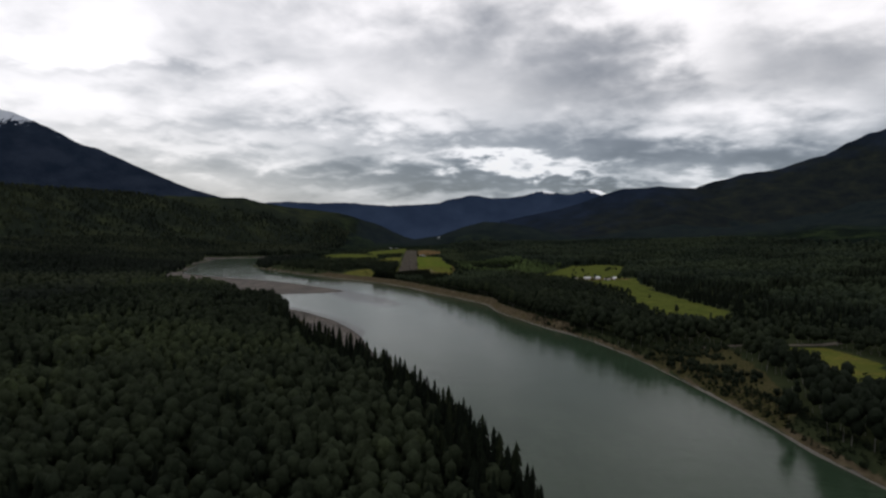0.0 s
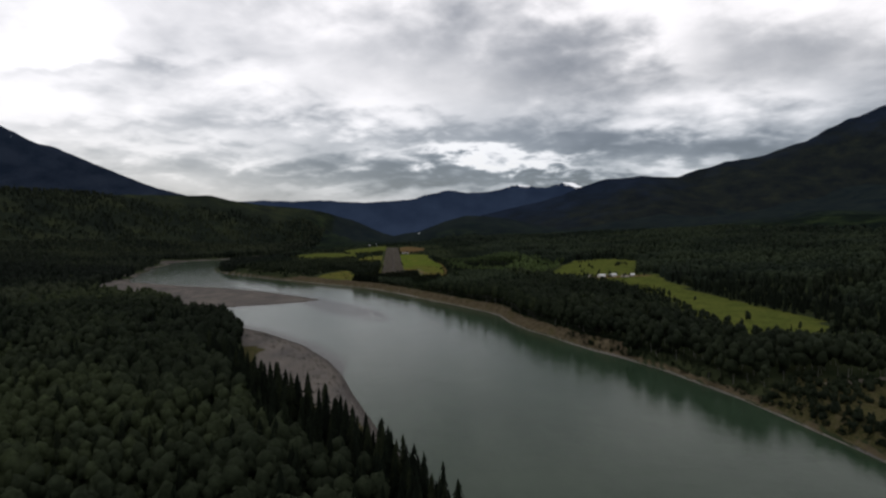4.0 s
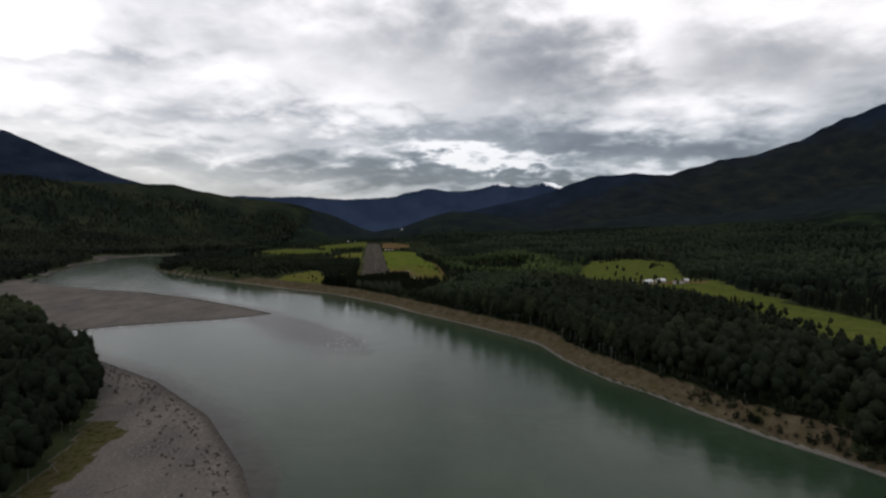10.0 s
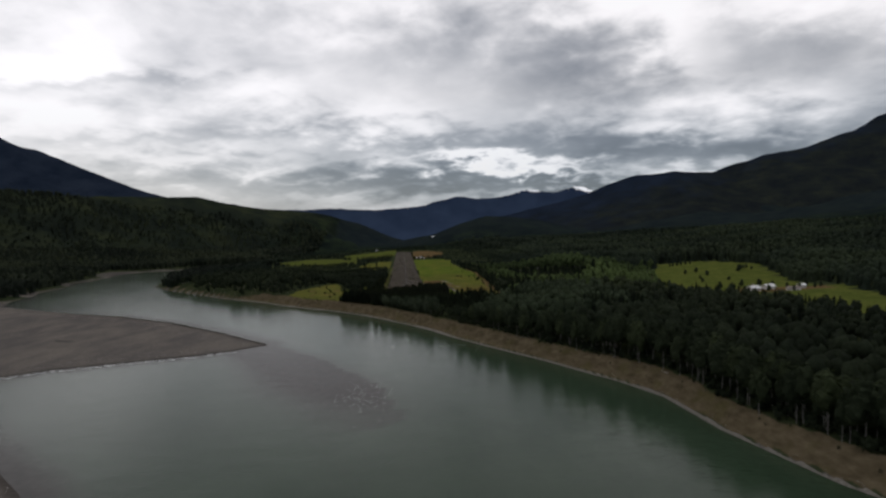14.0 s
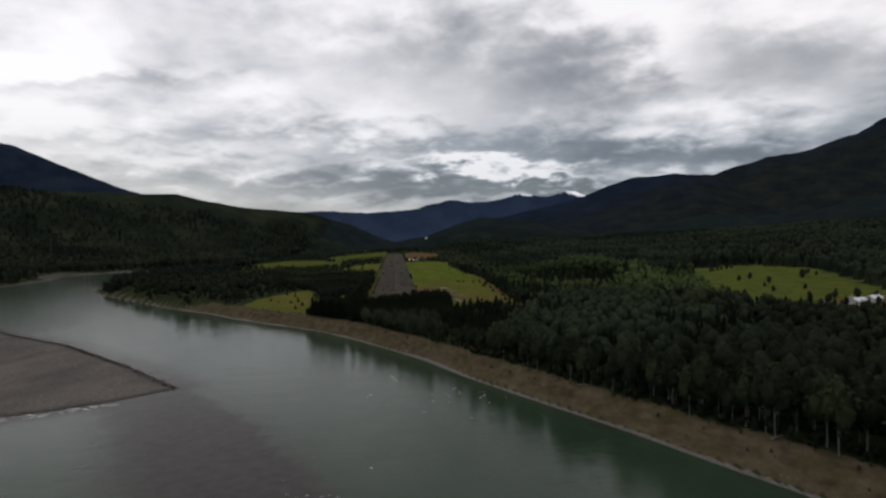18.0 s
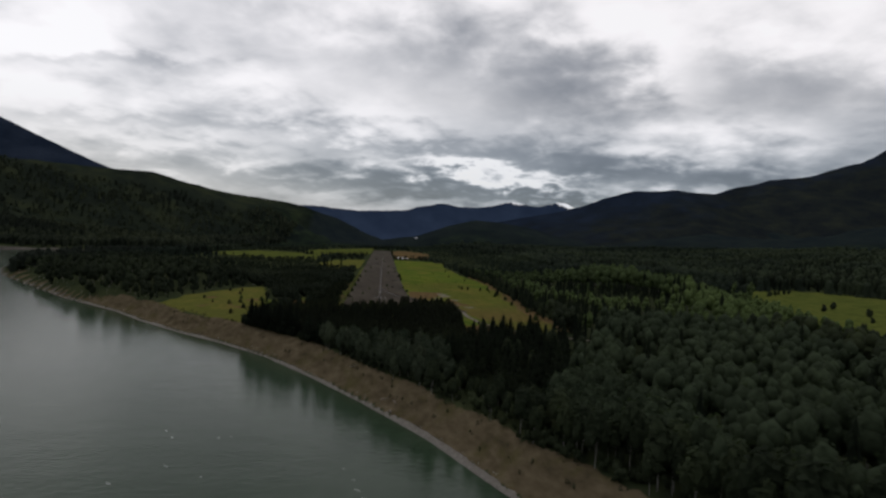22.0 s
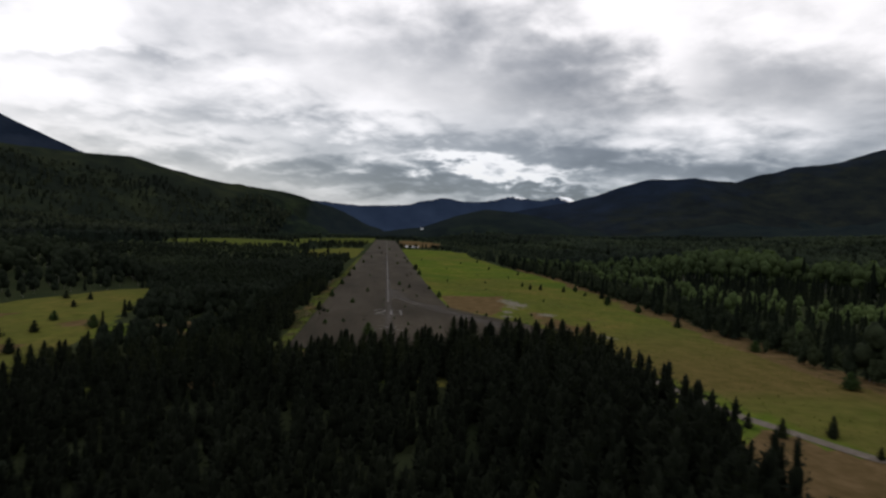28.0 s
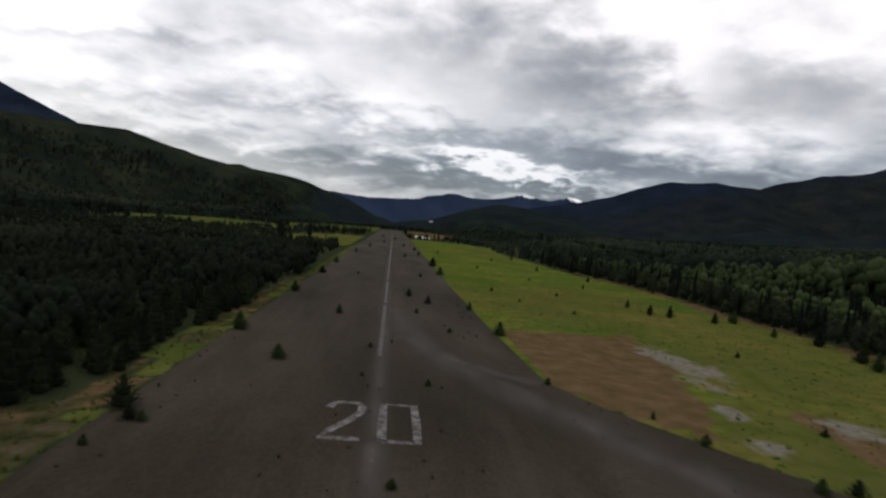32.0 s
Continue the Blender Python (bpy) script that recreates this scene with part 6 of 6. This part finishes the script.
def drift_log(length, thick, seed):
    r = np.random.RandomState(seed)
    V, F, B = [], [], []
    line = [((length * (k / 5 - 0.5), r.uniform(-0.05, 0.05) * length * 0.3, thick * 0.8), thick * (1 - 0.6 * k / 5)) for k in range(6)]
    k = len(V)
    for (x, y, z), rad in line:
        V += [(x, y + rad * np.cos(1.047 * j), z + rad * np.sin(1.047 * j)) for j in range(6)]
    for i in range(5):
        F += [(k + 6 * i + j, k + 6 * i + (j + 1) % 6, k + 6 * i + 6 + (j + 1) % 6, k + 6 * i + 6 + j) for j in range(6)]
    F += [tuple(range(5, -1, -1)), tuple(range(30, 36))]
    roots = []
    for q in range(5):
        a = 1.257 * q
        o = len(V)
        tip = (-length / 2 - thick * 1.5, thick * 2.6 * np.cos(a), thick * 0.8 + thick * 2.2 * max(np.sin(a), -0.3))
        V += [(-length / 2, thick * 0.8 * np.cos(a), thick * 0.8 + thick * 0.8 * np.sin(a)), (-length / 2 + thick, thick * np.cos(a + 0.5), thick * 0.8 + thick * np.sin(a + 0.5)), tip]
        roots.append((o, o + 1, o + 2))
    return V, F, roots


r = random.Random(8)
for x, y, n in [(-158, -203, 7), (-140, -219, 6), (-130, -232, 7), (-120, -243, 6), (-109, -254, 6), (-100, -266, 6), (-82, -627, 7), (-109, -609, 9), (-120, -540, 6), (-70, -640, 6), (-60, -610, 5), (-95, -570, 6), (-150, -470, 8), (7, -206, 6), (5, -203, 5), (6, -209, 4), (-7, -177, 4), (105, -380, 5), (116, -412, 5), (70, -318, 5), (-170, -185, 6), (-220, -130, 6), (-115, -650, 11)]:
    V, F, roots = drift_log(n, r.uniform(0.18, 0.32), r.randint(0, 99))
    z = float(land(np.array([x]), np.array([y]))[0])
    root = tagged(new("drift_log"), "grey weathered drift log stranded on gravel", "log", "drift logs")
    root.matrix_basis = Matrix.Translation((x, y, z - 0.05)) @ pose(0, 0, 0, 0, 0, r.uniform(0, 180))
    part("stem", V, F, M_WOOD, root)
    part("root_plate", [V[i] for t in roots for i in t], [(3 * i, 3 * i + 1, 3 * i + 2) for i in range(5)], M_WOOD, root)

# low brush on the bars, the bluff and the bank upstream
at = np.concatenate([along(BANK_L[22:31], 330, (-24, -3), 51), along(BANK_R[1:13], 1300, (-16, -3.5), 52), along(BANK_R[12:30], 330, (-15, -5), 53), along(BANK_L[11:15], 90, (-5, -1), 54)])
at = at[~inside(RIVER, at[:, 0], at[:, 1])]
z = land(at[:, 0], at[:, 1])
hh = np.random.RandomState(4).uniform(0.4, 1.3, len(at)) * np.where(at[:, 1] < -560, np.where(at[:, 0] > 100, 2.6, 0.8), 1.0)
scatter("bank_brush", np.stack([at[:, 0], at[:, 1], z - 0.1], 1), hh, np.zeros(len(at), int), [broadleaf(6, 4, 61, 0.15, False, 0.1, 0.4)], [M_LEAF, M_BARK], "low brush on gravel and river bank", "brush", np.full(len(at), 1.6))


at = along(BANK_R[8:28], 1000, (-20, -8), 56)
at = at[~open_ground(at[:, 0], at[:, 1])]
z = land(at[:, 0], at[:, 1])
scatter("bluff_shrubs", np.stack([at[:, 0], at[:, 1], z - 0.1], 1), np.random.RandomState(6).uniform(1.5, 5.5, len(at)), np.random.RandomState(7).randint(0, 2, len(at)), [crown(2, 24, s, 0.0, 0.42, 0.1) for s in (3, 4)], [M_LEAF, M_BARK], "leafy shrubs at the feet of the cottonwoods", "shrubs")


x, y = spread(185, 262, -910, -715, 4.2, 81)
m = inside(SHRUB_BANK, x, y) & (fbm(x, y, 22, 3, 84) > -0.03) & (away(BANK_R, x, y)[0] > 4)
x, y = x[m], y[m]
rs = np.random.RandomState(82)
scatter("bank_shrubs", np.stack([x, y, land(x, y) - 0.1], 1), rs.uniform(1.5, 5.5, len(x)), rs.randint(0, 2, len(x)), [crown(4, 40, s, 0.0, 0.4, 0.09, dome=True) for s in (5, 6)], [M_LEAF, M_BARK], "leafy shrubs on an open olive river bank", "shrubs")

# grey-green trees and shrubs along the meadow's far edge
at = along([(97, 290), (103, 150), (100, 45), (96, -20), (96, -112)], 230, (-4, 9), 57)
at = at[~inside(YELLOW, at[:, 0], at[:, 1])]
rs = np.random.RandomState(9)
fringe = [tree_thing("meadow_tree", crown(6, 120, s, 0.04, 0.3, 0.045, 0.5, 4, 0.009), M_LEAF_ONE, M_PALE, "round grey-green tree at the meadow's edge", "tree", "trees along the meadow") for s in (12, 13)]
set_out(fringe, at, rs.uniform(3, 9, len(at)), 6)
for ob in fringe:
    remove_model(ob)
# flood-swept clumps in rows along the first bar and on the channel rim of the next
at = np.concatenate([along(BANK_L[22:30], 300, (-11, -5), 58), along(BANK_L[24:30], 90, (-26, -14), 59), along(BANK_L[11:16], 420, (-4.5, -1.2), 60)])
at = at[~inside(RIVER, at[:, 0], at[:, 1])]
rs = np.random.RandomState(10)
scatter("swept_brush", np.stack([at[:, 0], at[:, 1], land(at[:, 0], at[:, 1]) - 0.15], 1), rs.uniform(0.35, 0.95, len(at)), rs.randint(0, 2, len(at)), [crown(2, 10, s, 0.0, 0.6, 0.2, dome=True) for s in (5, 6)], [M_DEAD, M_BARK], "dark flood-swept brush on a gravel bar", "brush", rs.uniform(0.8, 1.7, len(at)))

# ---- meadow tufts and weeds in the cracks ----
def tuft(blades, seed):
    """A tussock one metre high of bent blades."""
    r = np.random.RandomState(seed)
    V, F = [], []
    for _ in range(blades):
        a, o = r.uniform(0, 6.28), r.uniform(0.05, 0.3)
        c, s = np.cos(a), np.sin(a)
        k = len(V)
        w = r.uniform(0.06, 0.14)
        V += [(o * c - w * s, o * s + w * c, 0), (o * c + w * s, o * s - w * c, 0), (c * (o + r.uniform(0.1, 0.5)), s * (o + r.uniform(0.1, 0.5)), r.uniform(0.6, 1.1))]
        F.append((k, k + 1, k + 2))
    return np.array(V), np.array(F), np.zeros(len(F), int)


def tussock_material():
    m, nt, b = nodes("meadow_tussocks", 0.9, 0.05)
    nt.links.new(ramp(nt, attr(nt, "tint"), ((0.0, (0.052, 0.07, 0.011)), (0.5, (0.085, 0.094, 0.016)), (1.0, (0.115, 0.105, 0.026)))), b.inputs["Base Color"])
    return m


M_TUFT = tussock_material()
M_HERB = foliage("herb_leaves", (0.07, 0.115, 0.02), (0.09, 0.135, 0.026), (0.115, 0.15, 0.033))
x, y = spread(18, 100, -115, 190, 2.1, 71)
m = inside(YELLOW, x, y) & ~inside(RUNWAY, x, y) & ~inside(BROWN, x, y) & (fbm(x, y, 9, 3, 72) > -0.06)
x, y = x[m], y[m]
r = np.random.RandomState(73)
scatter("meadow_tussocks", np.stack([x, y, land(x, y) - 0.02], 1), r.uniform(0.12, 0.34, len(x)), r.randint(0, 2, len(x)), [tuft(9, 1), tuft(7, 2)], [M_TUFT], "tussocks of yellow-green meadow grass", "grass", np.full(len(x), 1.8))
rs = np.random.RandomState(83)
knots = [(28, 78, 5), (42, 75, 6), (69, 106, 6), (38, -4, 4), (41, 12, 4), (56, 1, 4), (60, 124, 7), (46, 60, 5), (33, 100, 5), (75, 70, 6), (52, 90, 6), (36, 160, 8), (70, 40, 6), (80, 10, 6), (30, 130, 5), (44, -22, 3), (41, -12, 3)]
at = np.concatenate([np.stack([a + rs.normal(size=14) * c, b + rs.normal(size=14) * c * 1.5], 1) for a, b, c in knots])
at = at[inside(YELLOW, at[:, 0], at[:, 1]) & ~inside(RUNWAY, at[:, 0], at[:, 1]) & ~inside(BROWN, at[:, 0], at[:, 1])]
scatter("meadow_herbs", np.stack([at[:, 0], at[:, 1], land(at[:, 0], at[:, 1]) - 0.05], 1), rs.uniform(0.1, 0.24, len(at)), rs.randint(0, 2, len(at)), [crown(2, 26, s, 0.0, 0.6, 0.2, dome=True) for s in (7, 8)], [M_HERB, M_BARK], "low patches of green herbs in the meadow", "herbs", rs.uniform(2.6, 4.2, len(at)))
x, y = spread(-32, -20.6, -60, 200, 1.4, 74)
m = inside(VERGE, x, y) & (r.rand(len(x)) < 0.7)
x, y = x[m], y[m]
scatter("verge_grass", np.stack([x, y, land(x, y)], 1), r.uniform(0.2, 0.5, len(x)), r.randint(0, 2, len(x)), [tuft(9, 3), tuft(7, 4)], [M_TUFT], "rough grass along the runway's edge", "grass", np.full(len(x), 1.5))
x, y = spread(-20, 45, -50, 240, 3.0, 75)
m = inside(RUNWAY, x, y) & (fbm(x, y * 0.25, 7, 3, 76) > 0.1) & (r.rand(len(x)) < 0.55)
x, y = x[m], y[m]
scatter("crack_weeds", np.stack([x, y, np.full(len(x), 0.11)], 1), r.uniform(0.12, 0.4, len(x)), r.randint(0, 2, len(x)), [tuft(9, 5), tuft(7, 6)], [M_LEAF], "low weeds in the cracks of old asphalt", "weeds", np.full(len(x), 1.6))
